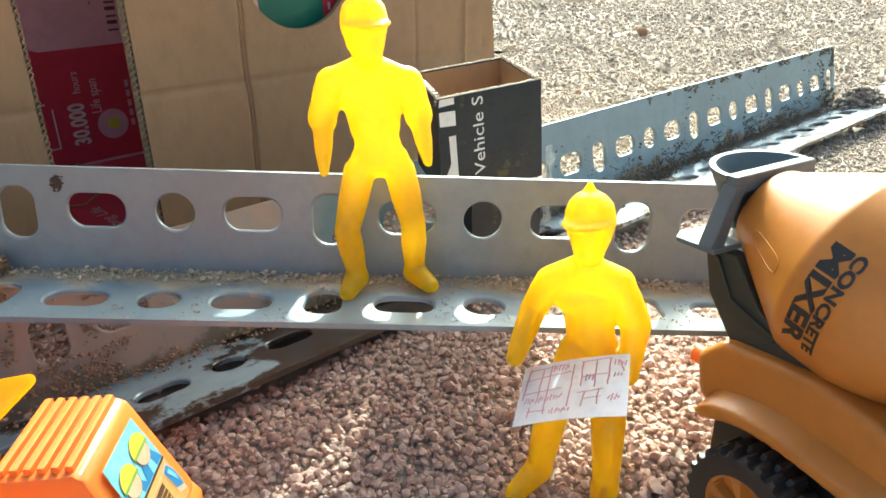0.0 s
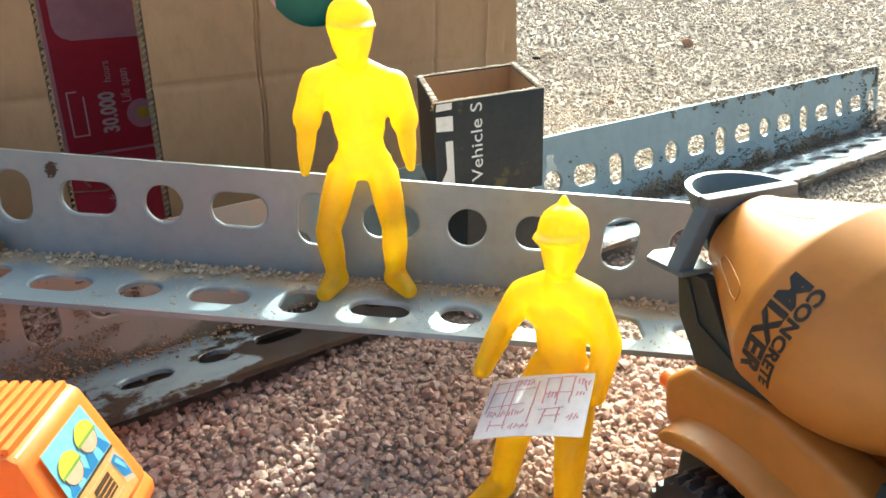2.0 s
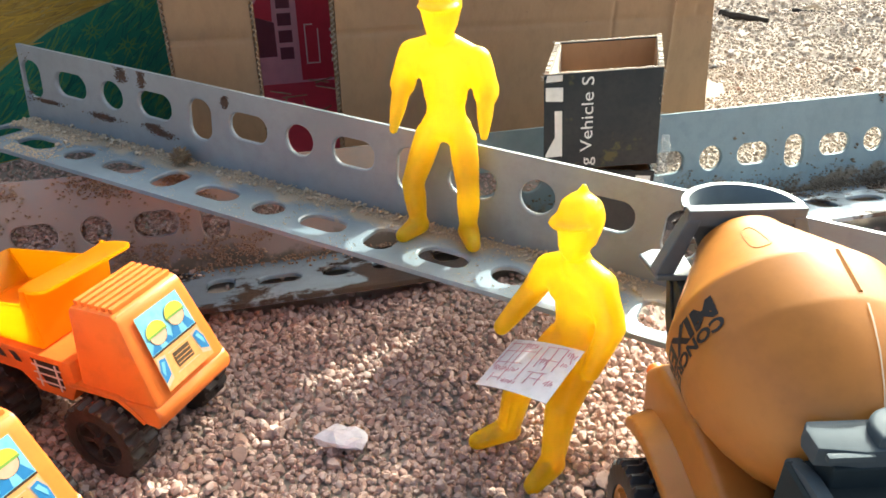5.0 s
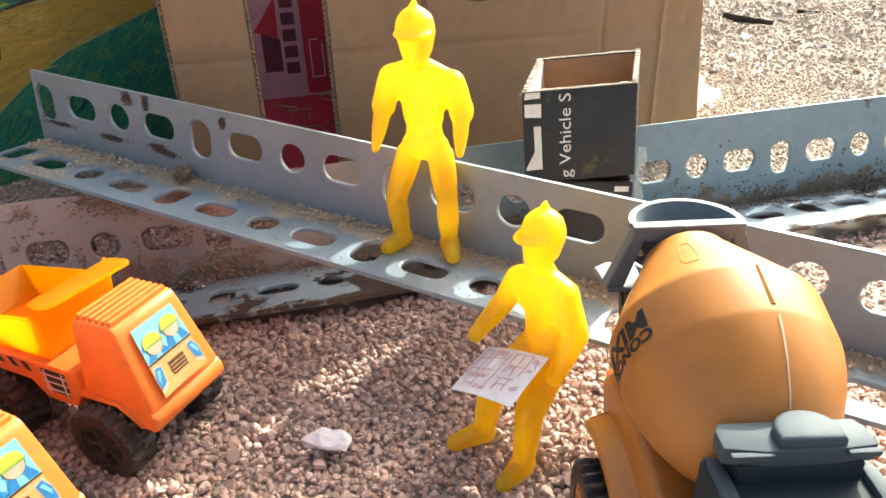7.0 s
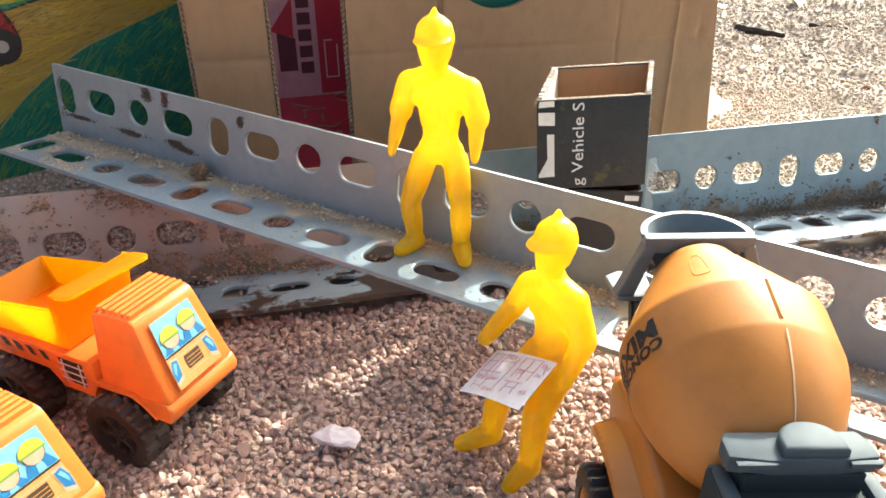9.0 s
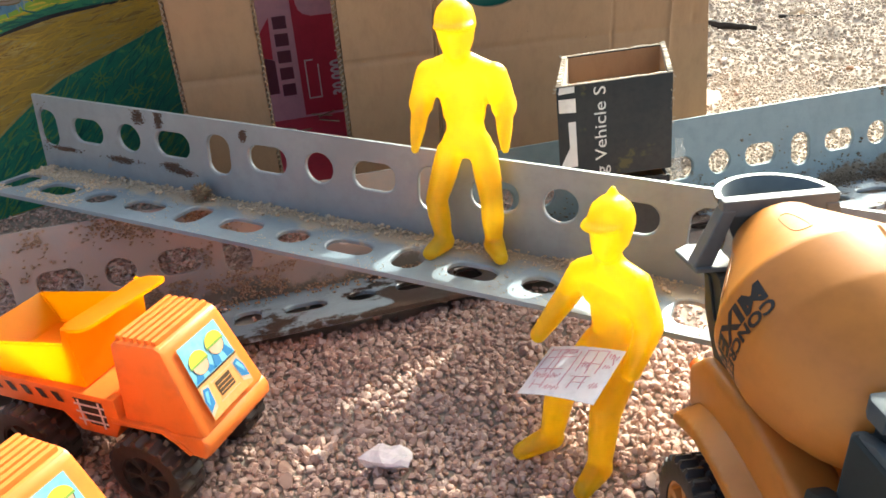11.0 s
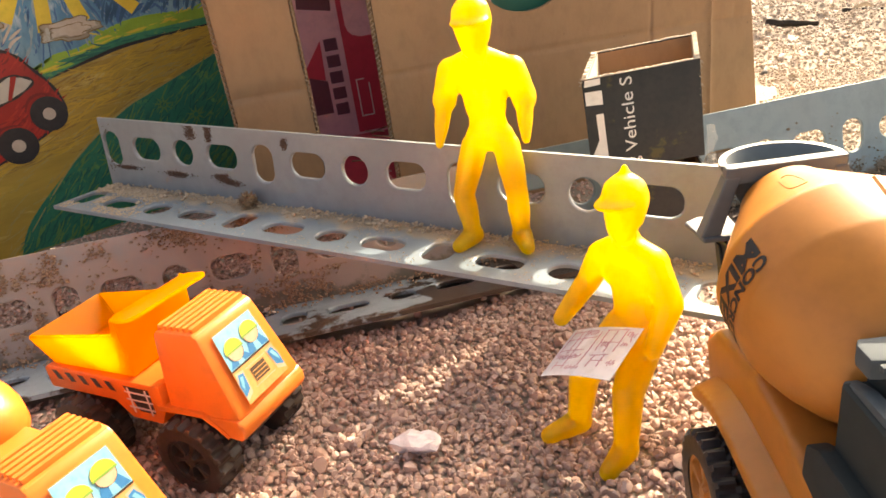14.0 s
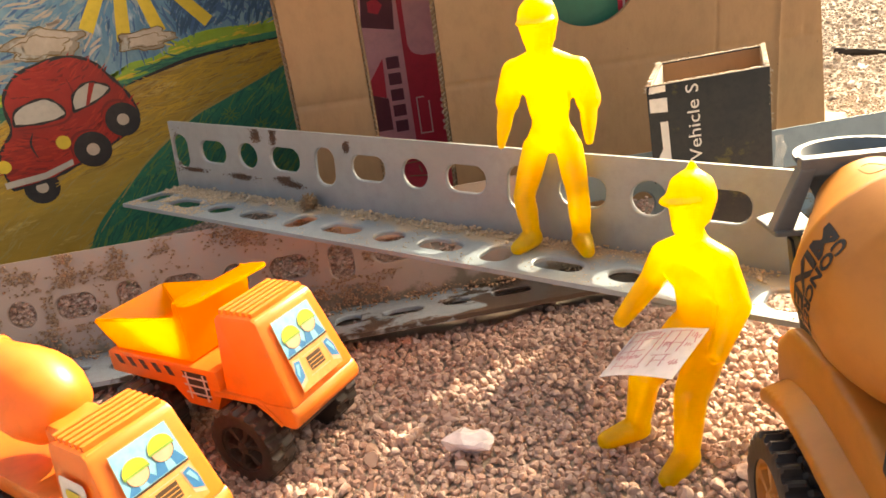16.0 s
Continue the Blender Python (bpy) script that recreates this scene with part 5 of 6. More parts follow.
def truck_front(ob, wheel_r=0.56, wheel_z=0.42, W=0.62):
    """Cab, bumper, roof ribs, wheels and stickers, shared by both trucks; x ahead, z up."""
    bm = bmesh.new()
    prism(bm, [(0.55, 1.02), (0.57, 2.09), (0.64, 2.14), (1.24, 2.16), (1.33, 2.11), (1.78, 1.05), (1.70, 0.98), (1.26, 0.98), (1.16, 1.02)], -W, W, "y", 0.06)
    for v in bm.verts:
        k = max(0.0, v.co.z - 1.1)
        v.co.y *= 1 - 0.15 * k
        v.co.x -= 0.07 * max(0.0, v.co.x - 0.9) * (v.co.y / W) ** 2
    cab = part("cab", bm, M_ORANGE, ob, smooth=True)
    bm = bmesh.new()
    prism(bm, [(1.18, 1.03), (1.34, 0.93), (1.50, 0.75), (1.78, 0.74), (1.87, 0.82), (1.88, 0.95), (1.79, 1.05), (1.66, 1.06)], -W - 0.03, W + 0.03, "y", 0.045)
    for v in bm.verts:
        v.co.x -= 0.16 * max(0.0, v.co.x - 1.2) * (v.co.y / W) ** 2
    part("bumper", bm, M_ORANGE, ob, smooth=True)
    for s in (-1, 1):
        bm = bmesh.new()
        prism(bm, [(0.36, 0.98), (0.36, 1.07), (1.16, 1.08), (1.36, 0.95), (1.52, 0.80), (1.48, 0.75), (1.30, 0.90), (1.12, 1.01)], s * (W - 0.1), s * (W + 0.05), "y", 0.015)
        part("wheel_arch", bm, M_ORANGE, ob, smooth=True)
    for k in range(6):
        x = 0.67 + 0.104 * k
        bm = bmesh.new()
        box(bm, x - 0.036, x + 0.036, -W * 0.76, W * 0.76, 2.10, 2.205, 0.030)
        for v in bm.verts:
            v.co.z += 0.02 * (v.co.x - 0.6)
        part("roof_rib", bm, M_ORANGE, cab, smooth=True)
    bm = bmesh.new()
    box(bm, -1.75, 1.5, -0.4, 0.4, 0.52, 1.0, 0.03)
    part("chassis", bm, M_BROWNTYRE, ob)
    for x in (0.89, -1.08):
        for s in (-1, 1):
            wheel(ob, (x, s * (W + 0.05), wheel_z), wheel_r, 0.42, M_BROWNTYRE, M_BROWNTYRE)
    d = (FRONT_LOW - FRONT_TOP).normalized()
    yv = Vector((0, 1, 0))
    nrm = yv.cross(d) * -1
    if nrm.x < 0:
        nrm = -nrm
    fm = Matrix((yv, -d, nrm)).transposed().to_4x4()
    fm.translation = FRONT_TOP

    def lens(pts, lift, mat_, name, under=None, label=""):
        return sticker(under or ob, fm, pts, lift, mat_, name, label)

    st = lens([(-0.355, -0.05), (0.355, -0.05), (0.40, -1.02), (-0.40, -1.02)], 0.012, M_STICKER_O, "front_sticker", None, "printed sticker with windscreen and lamps")
    lens([(-0.345, -0.06), (0.345, -0.06), (0.375, -0.55), (-0.375, -0.55)], 0.016, M_STICKER, "windscreen", st)
    lens([(-0.375, -0.55), (0.375, -0.55), (0.378, -0.575), (-0.378, -0.575)], 0.018, M_STICKER_D, "windscreen_edge", st)
    for y, z in ((-0.17, -0.33), (0.17, -0.27)):
        lens([(y - 0.19, -0.54), (y + 0.19, -0.54), (y + 0.12, z - 0.12), (y - 0.12, z - 0.12)], 0.020, M_STICKER_B, "blue_patch", st)
        lens([(y - 0.05, -0.54), (y + 0.06, -0.54), (y + 0.03, z - 0.12), (y - 0.03, z - 0.12)], 0.022, M_STICKER, "pale_patch", st)
        lens(disc(y, z - 0.04, 0.128, 20, 1.06), 0.023, M_STICKER_D, "dark_rim", st)
        lens(disc(y, z - 0.045, 0.118, 20, 1.05), 0.025, M_STICKER_S, "round_patch", st)
        lens([(y + 0.150 * math.cos(a), z - 0.005 + 0.135 * math.sin(a)) for a in np.linspace(-0.12, math.pi + 0.12, 14)], 0.027, M_STICKER_Y, "yellow_patch", st)
        lens([(y - 0.155, z - 0.035), (y + 0.155, z - 0.035), (y + 0.155, z - 0.008), (y - 0.155, z - 0.008)], 0.029, M_STICKER_G, "green_band", st)
    lens([(-0.13, -0.67), (0.14, -0.67), (0.14, -0.86), (-0.13, -0.86)], 0.018, M_STICKER_D, "grille", st)
    for z in (-0.72, -0.77, -0.82):
        lens([(-0.12, z), (0.13, z), (0.13, z - 0.010), (-0.12, z - 0.010)], 0.022, M_STICKER_O, "grille_bar", st)
    for z in (-0.63, -0.90):
        lens([(-0.18, z), (0.20, z), (0.20, z - 0.012), (-0.18, z - 0.012)], 0.018, M_STICKER_S, "pale_line", st)
    for sd in (-1, 1):
        lens([(sd * 0.22, -0.62), (sd * 0.35, -0.60), (sd * 0.395, -0.74), (sd * 0.395, -0.98), (sd * 0.26, -0.92)], 0.015, M_STICKER_S, "lamp_field", st)
        lens([(sd * 0.24, -0.65), (sd * 0.33, -0.63), (sd * 0.385, -0.76), (sd * 0.385, -0.92), (sd * 0.27, -0.86)], 0.018, M_STICKER_B, "head_lamp", st)
        lens([(sd * 0.27, -0.68), (sd * 0.32, -0.67), (sd * 0.365, -0.78), (sd * 0.35, -0.84)], 0.022, M_STICKER, "lamp_glint", st)
    return cab


def dump_truck(at, rot):
    ob = thing("toy_dump_truck", at, "orange plastic toy dump truck with brown wheels on the gravel", "toy truck", rot=(0, 0, rot), group="toy trucks")
    truck_front(ob)
    bm = bmesh.new()
    prism(bm, [(-1.72, 0.98), (-1.72, 1.30), (-1.62, 1.36), (0.50, 1.36), (0.50, 1.0), (0.36, 0.74), (-0.20, 0.74), (-0.44, 0.98)], -0.66, 0.66, "y", 0.03)
    deck = part("deck", bm, M_ORANGE, ob, smooth=True)
    for s in (-1, 1):
        m = Matrix(((1, 0, 0, 0), (0, 0, s, s * 0.66), (0, 1, 0, 0), (0, 0, 0, 1)))
        for k in range(5):
            x = -1.55 + 0.26 * k
            sticker(deck, m, [(x, 1.30), (x + 0.11, 1.30), (x + 0.19, 1.16), (x + 0.08, 1.16)], 0.012, M_BROWNTYRE, "dark_stripe")
        # flat dark patch paints in the shade of the recess behind the ladder
        sticker(deck, m, [(-0.16, 1.28), (0.30, 1.28), (0.30, 0.90), (0.02, 0.90)], 0.008, M_BROWNTYRE, "ladder_recess")
        for x in (-0.10, 0.22):
            sticker(deck, m, rect(x, x + 0.035, 0.86, 1.27), 0.012, M_SILVER, "ladder_rail")
        for z in (0.94, 1.06, 1.18):
            sticker(deck, m, rect(-0.16, 0.32, z, z + 0.03), 0.014, M_SILVER, "ladder_rung")
    # tipping bed, open at the top
    bm = bmesh.new()
    t = 0.05

    def wall(pts):
        v = [bm.verts.new(p) for p in pts]
        bm.faces.new(v)

    zn, zf, zb, zr = 2.05, 2.29, 1.38, 1.76
    rear, front_, notch = -1.86, 0.10, -0.06
    hw, hb = 0.64, 0.58
    for s in (-1, 1):
        wall([(rear + 0.30, s * hb, zb - 0.04), (front_ - 0.08, s * hb, zb), (front_, s * hw, zf), (notch + 0.06, s * hw, zf), (notch, s * hw, zn), (rear, s * hw, zr)])
    wall([(rear + 0.30, -hb, zb - 0.04), (front_ - 0.08, -hb, zb), (front_ - 0.08, hb, zb), (rear + 0.30, hb, zb - 0.04)])
    wall([(front_ - 0.08, -hb, zb), (front_, -hw, zf), (front_, hw, zf), (front_ - 0.08, hb, zb)])
    wall([(rear + 0.30, -hb, zb - 0.04), (rear, -hw, zr), (rear, hw, zr), (rear + 0.30, hb, zb - 0.04)])
    bmesh.ops.remove_doubles(bm, verts=bm.verts, dist=0.001)
    bmesh.ops.recalc_face_normals(bm, faces=bm.faces)
    bm.normal_update()
    bmesh.ops.solidify(bm, geom=list(bm.faces), thickness=t)
    bmesh.ops.bevel(bm, geom=[e for e in bm.edges if e.calc_face_angle(0) > 0.5], offset=0.018, segments=2, affect="EDGES")
    bed = part("tipping_bed", bm, M_BED, ob, "glowing amber open bed", smooth=True)
    bm = bmesh.new()
    prism(bm, rounded(0.42, 1.26, 0.14, 5, 0.27, 0.0), 2.26, 2.315, "z", 0.02)
    for v in bm.verts:
        v.co.z += 0.16 * max(0, v.co.x - 0.2) + 0.04 * v.co.y
        v.co.x += 0.16 * v.co.y
    part("visor", bm, M_BED, bed, smooth=True)
    return ob


def small_mixer(at, rot):
    ob = thing("toy_mixer_truck", at, "orange plastic toy mixer truck with a smooth drum", "toy truck", rot=(0, 0, rot), group="toy trucks")
    truck_front(ob, 0.44, 0.62)
    bm = bmesh.new()
    prism(bm, [(-1.72, 1.06), (-1.72, 1.36), (0.44, 1.36), (0.44, 0.92), (0.30, 0.78), (-0.28, 0.78), (-0.45, 1.06)], -0.64, 0.64, "y", 0.03)
    part("deck", bm, M_ORANGE, ob, smooth=True)
    bm = bmesh.new()
    ax = Matrix.Translation((-0.52, 0, 2.12)) @ Matrix.Rotation(radians(-70), 4, "Y")
    lathe(bm, [(0.15, -0.62), (0.30, -0.57), (0.43, -0.42), (0.51, -0.18), (0.53, 0.0), (0.51, 0.18), (0.45, 0.40), (0.34, 0.70), (0.27, 0.92), (0.30, 0.96), (0.24, 0.98)], ax, 40)
    part("drum", bm, M_ORANGE, ob, smooth=True)
    bm = bmesh.new()
    box(bm, 0.02, 0.46, -0.30, 0.30, 1.34, 2.02, 0.12, 3)
    part("drum_stand", bm, M_ORANGE, ob, smooth=True)
    for s in (-1, 1):
        def side(x, z, lift):
            return (x, s * (0.64 * (1 - 0.17 * max(0.0, z - 1.3)) + lift), z)
        prev = None
        for pts, lift, m, name in ((rounded(0.50, 0.62, 0.06, 3, 1.0, 1.52), 0.012, M_SILVER, "side_sticker"), (rounded(0.30, 0.30, 0.12, 5, 1.0, 1.44), 0.018, M_STICKER_O, "round_patch"), (rounded(0.28, 0.12, 0.05, 4, 1.0, 1.64), 0.022, M_STICKER_Y, "yellow_patch")):
            bm = bmesh.new()
            f = bm.faces.new([bm.verts.new(side(x, z, lift)) for x, z in pts])
            bmesh.ops.triangulate(bm, faces=[f])
            made = part(name, bm, m, prev or ob)
            prev = prev or made
    return ob


dump_truck((5.26, -4.01, 0.06), 2.4)
small_mixer((5.17, -6.26, -0.28), -1)

# ---- large toy concrete mixer ----
mixer = thing("toy_concrete_mixer", (13.354, -3.298, 0.0), "ochre and olive plastic toy concrete mixer with printed drum", "toy truck", rot=(0, 0, 27.8), group="toy trucks")
TILT_D = 14.1
DRUM_M = Matrix.Translation((0, -0.12, 2.972)) @ Matrix.Rotation(radians(-(90 - TILT_D)), 4, "X")
PROFILE = [(0.25, -1.00), (0.40, -0.94), (0.542, -0.815), (0.70, -0.62), (0.83, -0.39), (0.916, -0.17), (0.954, -0.02), (0.959, 0.0), (0.962, 0.03), (0.986, 0.48), (0.983, 0.52), (0.955, 0.57), (0.80, 0.85), (0.62, 1.17), (0.475, 1.43), (0.44, 1.52), (0.40, 1.56), (0.30, 1.57)]
bm = bmesh.new()
lathe(bm, PROFILE, DRUM_M, 72)
drum = part("drum", bm, M_DRUM, mixer, smooth=True)


def drum_at(ang, s, lift=0.0):
    """A point on the drum: angle from its top towards the left flank, distance along the axis."""
    r = float(np.interp(s, [p[1] for p in PROFILE], [p[0] for p in PROFILE])) + lift
    return DRUM_M @ Vector((-r * math.sin(ang), -r * math.cos(ang), s))


for body_, size, s_base, a0, width in (("MIXER", 0.25, 0.40, 0.93, 1.08), ("CONCRETE", 0.145, 0.20, 0.92, 1.10)):
    vs, fs = letters(body_, size, 0.010 if body_ == "MIXER" else 0.006)
    umax = max(u for u, v in vs)
    raw_part("lettering", [drum_at(a0 + u / umax * width, s_base - v, 0.006) for u, v in vs], fs, M_INK, drum, "black block lettering")
for ang in (-0.14, 2.7, 4.3):
    bm = bmesh.new()
    v = [bm.verts.new(drum_at(ang + k * 0.035, s, 0.016 if k == 0 else -0.006)) for s in (0.07, 0.50) for k in (-1, 0, 1)]
    for q in ((0, 1, 4, 3), (1, 2, 5, 4), (0, 2, 1), (3, 4, 5)):
        bm.faces.new([v[k] for k in q])
    part("drum_fin", bm, M_DRUM, drum)
for ang in (0.37, 1.50, 2.65, 3.9, 5.2):
    bm = bmesh.new()
    ring = []
    for t in np.linspace(0, 2 * math.pi, 25)[:-1]:
        ca, sa = math.cos(t), math.sin(t)
        ca, sa = math.copysign(abs(ca) ** 0.6, ca), math.copysign(abs(sa) ** 0.6, sa)
        ring.append([bm.verts.new(drum_at(ang + 0.12 * ca * k, 0.98 + 0.26 * sa * (k * 0.3 + 0.7), l)) for k, l in ((1.0, -0.01), (0.95, 0.006), (0.72, 0.006), (0.66, -0.01))])
    for k in range(24):
        for j in range(3):
            bm.faces.new((ring[k][j], ring[(k + 1) % 24][j], ring[(k + 1) % 24][j + 1], ring[k][j + 1]))
    part("raised_oval", bm, M_DRUM, drum, smooth=True)
bm = bmesh.new()
for s0, s1 in zip([-1.0 + 0.06 * k for k in range(16)], [-0.94 + 0.06 * k for k in range(16)]):
    bm.faces.new([bm.verts.new(drum_at(-0.15 - 0.04 * s + k, s, 0.012)) for s, k in ((s0, -0.008), (s0, 0.008), (s1, 0.008), (s1, -0.008))])
bmesh.ops.remove_doubles(bm, verts=bm.verts, dist=0.0005)
part("mould_seam", bm, M_SEAM, drum, "pale mould seam")

# hopper: a D-shaped funnel on a frame
bm = bmesh.new()
n = 26
outl = [(0.56 * math.cos(t), 0.50 * math.sin(t)) for t in np.linspace(0, math.pi, n)]
cx, cy, zt = 0.0, 1.46, 3.71


def d_ring(scale, z, sh=0.0):
    return [bm.verts.new((cx + x * scale, cy + sh + y * scale, z)) for x, y in outl]


rings = [d_ring(1.0, zt - 0.02), d_ring(1.06, zt + 0.02), d_ring(1.06, zt + 0.06), d_ring(0.94, zt + 0.06), d_ring(0.88, zt), d_ring(0.45, zt - 0.55, 0.05), d_ring(0.50, zt - 0.58, 0.05), d_ring(1.0, zt - 0.02)]
for a, b in zip(rings, rings[1:]):
    for k in range(n):
        bm.faces.new((a[k], a[(k + 1) % n], b[(k + 1) % n], b[k]))
bmesh.ops.remove_doubles(bm, verts=bm.verts, dist=0.0005)
bmesh.ops.recalc_face_normals(bm, faces=bm.faces)
hopper = part("hopper", bm, M_SLATE, mixer, smooth=True)
bm = bmesh.new()
prism(bm, [(-0.58, 3.60), (0.58, 3.60), (0.58, 3.78), (-0.58, 3.78)], 1.34, 1.47, "y", 0.02)
part("hopper_bar", bm, M_SLATE, mixer)
for s in (-1, 1):
    bm = bmesh.new()
    prism(bm, [(s * 0.44, 3.68), (s * 0.58, 3.68), (s * 0.82, 3.08), (s * 0.62, 3.08)], 1.33, 1.50, "y", 0.02)
    part("hopper_leg", bm, M_SLATE, mixer)
    bm = bmesh.new()
    prism(bm, [(s * 0.40, 1.28), (s * 0.80, 1.30), (s * 0.86, 1.74), (s * 0.70, 1.84), (s * 0.40, 1.80)], 3.03, 3.09, "z", 0.02)
    part("foot_plate", bm, M_SLATE, mixer)
    bm = bmesh.new()
    prism(bm, [(1.58, 3.02), (1.20, 3.02), (1.02, 2.80), (0.86, 2.60), (0.45, 2.34), (0.0, 2.22), (0.3, 2.12), (1.12, 2.12), (1.45, 2.52)], s * 0.44, s * 0.60, "x", 0.02)
    part("side_frame", bm, M_OLIVE, mixer)
    bm = bmesh.new()
    prism(bm, [(1.50, 2.95), (1.38, 2.95), (1.16, 2.58), (0.6, 2.40), (0.62, 2.34), (1.30, 2.48)], s * 0.60, s * 0.63, "x", 0.01)
    part("frame_rib", bm, M_OLIVE, mixer)
    # wavy mudguard over the wheels
    bm = bmesh.new()
    top_ = smooth_line([(1.12, 1.40), (1.0, 1.54), (0.6, 1.66), (0.0, 1.68), (-1.1, 1.56)], 4)
    low_ = smooth_line([(-1.1, 1.40), (-0.1, 1.52), (0.33, 1.54), (0.7, 1.48), (1.06, 1.33)], 4)
    prism(bm, top_ + low_, s * 0.36, s * 0.98, "x", 0.065)
    for v in bm.verts:
        v.co.z += 0.42 * max(0.0, 0.94 - abs(v.co.x))
    part("mudguard", bm, M_DRUM, mixer, smooth=True)
    bm = bmesh.new()
    prism(bm, [(-2.6, 0.60), (-2.6, 1.60), (-0.6, 2.18), (0.05, 2.28), (1.10, 2.15), (1.40, 1.85), (1.30, 1.40), (1.0, 1.30), (-0.3, 1.30), (-0.8, 0.60)], s * 0.25, s * 0.74, "x", 0.12)
    part("body_side", bm, M_DRUM, mixer, smooth=True)
    for wy_ in (0.28, -2.0):
        wc = Vector((s * 0.92, wy_, 0.70))
        wheel_ob = wheel(mixer, tuple(wc), 0.68, 0.42, M_TYRE, M_DRUM, 26)
        turn_ = Matrix.Translation(wc * U) @ Matrix.Rotation(radians(90), 4, "Z") @ Matrix.Translation(-wc * U)
        wheel_ob.data.transform(turn_)
        for c in wheel_ob.children:
            c.data.transform(turn_)
    bm = bmesh.new()
    lathe(bm, [(0.03, 0), (0.10, 0.02), (0.10, 0.14), (0.05, 0.18)], Matrix.Translation((s * 0.57, 1.36, 1.74)) @ Matrix.Rotation(radians(-90), 4, "X"), 20)
    part("tail_lamp", bm, M_ORANGE, mixer, smooth=True)
bm = bmesh.new()
box(bm, -0.5, 0.5, -2.6, 1.2, 0.6, 1.3, 0.04)
part("chassis", bm, M_OLIVE, mixer)
bm = bmesh.new()
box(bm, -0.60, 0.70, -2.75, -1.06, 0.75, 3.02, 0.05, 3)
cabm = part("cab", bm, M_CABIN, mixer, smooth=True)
for s in (-1, 1):
    bm = bmesh.new()
    prism(bm, [(-1.02, 1.9), (-1.02, 3.0), (-1.28, 3.08), (-1.6, 3.08), (-1.6, 1.9)], s * 0.50 + 0.05, s * 0.62 + 0.05, "x", 0.03)
    part("cab_pillar", bm, M_ROOF, cabm, smooth=True)
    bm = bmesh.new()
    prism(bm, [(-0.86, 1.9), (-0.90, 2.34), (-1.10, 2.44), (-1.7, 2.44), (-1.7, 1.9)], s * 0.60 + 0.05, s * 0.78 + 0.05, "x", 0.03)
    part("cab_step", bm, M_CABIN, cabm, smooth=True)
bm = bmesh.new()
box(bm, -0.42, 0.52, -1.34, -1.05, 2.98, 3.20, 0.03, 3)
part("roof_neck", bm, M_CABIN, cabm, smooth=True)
bm = bmesh.new()
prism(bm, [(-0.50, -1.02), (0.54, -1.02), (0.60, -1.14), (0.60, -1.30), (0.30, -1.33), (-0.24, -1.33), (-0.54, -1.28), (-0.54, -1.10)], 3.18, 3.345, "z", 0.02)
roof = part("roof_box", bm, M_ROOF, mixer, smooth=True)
for x0, x1 in ((-0.50, -0.18), (0.36, 0.60)):
    bm = bmesh.new()
    box(bm, x0, x1, -1.36, -1.31, 3.28, 3.33, 0.012)
    part("roof_lip", bm, M_ROOF, roof, smooth=True)
bm = bmesh.new()
fan = [(0.11 + 0.25 * math.cos(a), -1.20 + 0.22 * math.sin(a)) for a in np.linspace(0, math.pi, 17)] + [(-0.14, -1.30), (0.36, -1.30)]
prism(bm, fan, 3.34, 3.43, "z", 0.0)
bmesh.ops.bevel(bm, geom=[e for e in bm.edges if all(v.co.z > 3.4 for v in e.verts)], offset=0.035, segments=3, profile=0.5, affect="EDGES")
part("roof_vent", bm, M_ROOF, roof, smooth=True)

# ---- small finds ----
qz = thing("quartz_stone", (8.62, -3.27, 0.03), "flat pale pink quartz stone on the gravel", "stone", rot=(0, 0, 20))
sh, fq = stone_shapes(3, 1, 5, 0.06)
raw_part("stone", [(v[0] * 0.47, v[1] * 0.33, 0.13 + v[2] * 0.17 * (1 + 0.35 * noise.noise(Vector(v) * 2.2))) for v in sh[0]], [tuple(int(k) for k in f) for f in fq], M_QUARTZ, qz)
burr = thing("dry_burr", (3.68, -0.30, 1.93), "dry brown prickly seed burr on the steel angle", "seed burr")
bm = bmesh.new()
bmesh.ops.create_icosphere(bm, subdivisions=2, radius=0.13, matrix=Matrix.Translation((0, 0, 0.13)))
g = random.Random(4)
for k in range(90):
    d = Vector((g.gauss(0, 1), g.gauss(0, 1), g.gauss(0, 1))).normalized()
    q = d.to_track_quat("Z", "Y").to_matrix().to_4x4()
    bmesh.ops.create_cone(bm, segments=4, radius1=0.022, radius2=0.002, depth=0.10, cap_ends=False, matrix=Matrix.Translation((0, 0, 0.13)) @ q @ Matrix.Translation((0, 0, 0.15)))
part("burr", bm, M_BURR, burr)


def twig(at, rot, length, r, label, mat_=None):
    ob = thing("dry_twig", at, label, "twig", rot=(0, 0, rot), group="dry twigs")
    bm = bmesh.new()
    n = 9
    prev = None
    for k in range(n):
        x = length * (k / (n - 1) - 0.5)
        c = Vector((x, 0.04 * math.sin(k * 1.7), r + 0.02 * math.sin(k * 2.3)))
        rr = r * (1.0 - 0.5 * k / (n - 1))
        ring = [bm.verts.new(c + Vector((0, rr * math.cos(a), rr * math.sin(a)))) for a in np.linspace(0, 2 * math.pi, 7)[:-1]]
        if prev:
            for j in range(6):
                bm.faces.new((prev[j], prev[(j + 1) % 6], ring[(j + 1) % 6], ring[j]))
        else:
            bm.faces.new(ring[::-1])
        prev = ring
    bm.faces.new(prev)
    part("stem", bm, mat_ or M_STRAW, ob)


def on_ground(x, y, dz=0.0):
    return (x, y, ground_z(x, y) + dz)


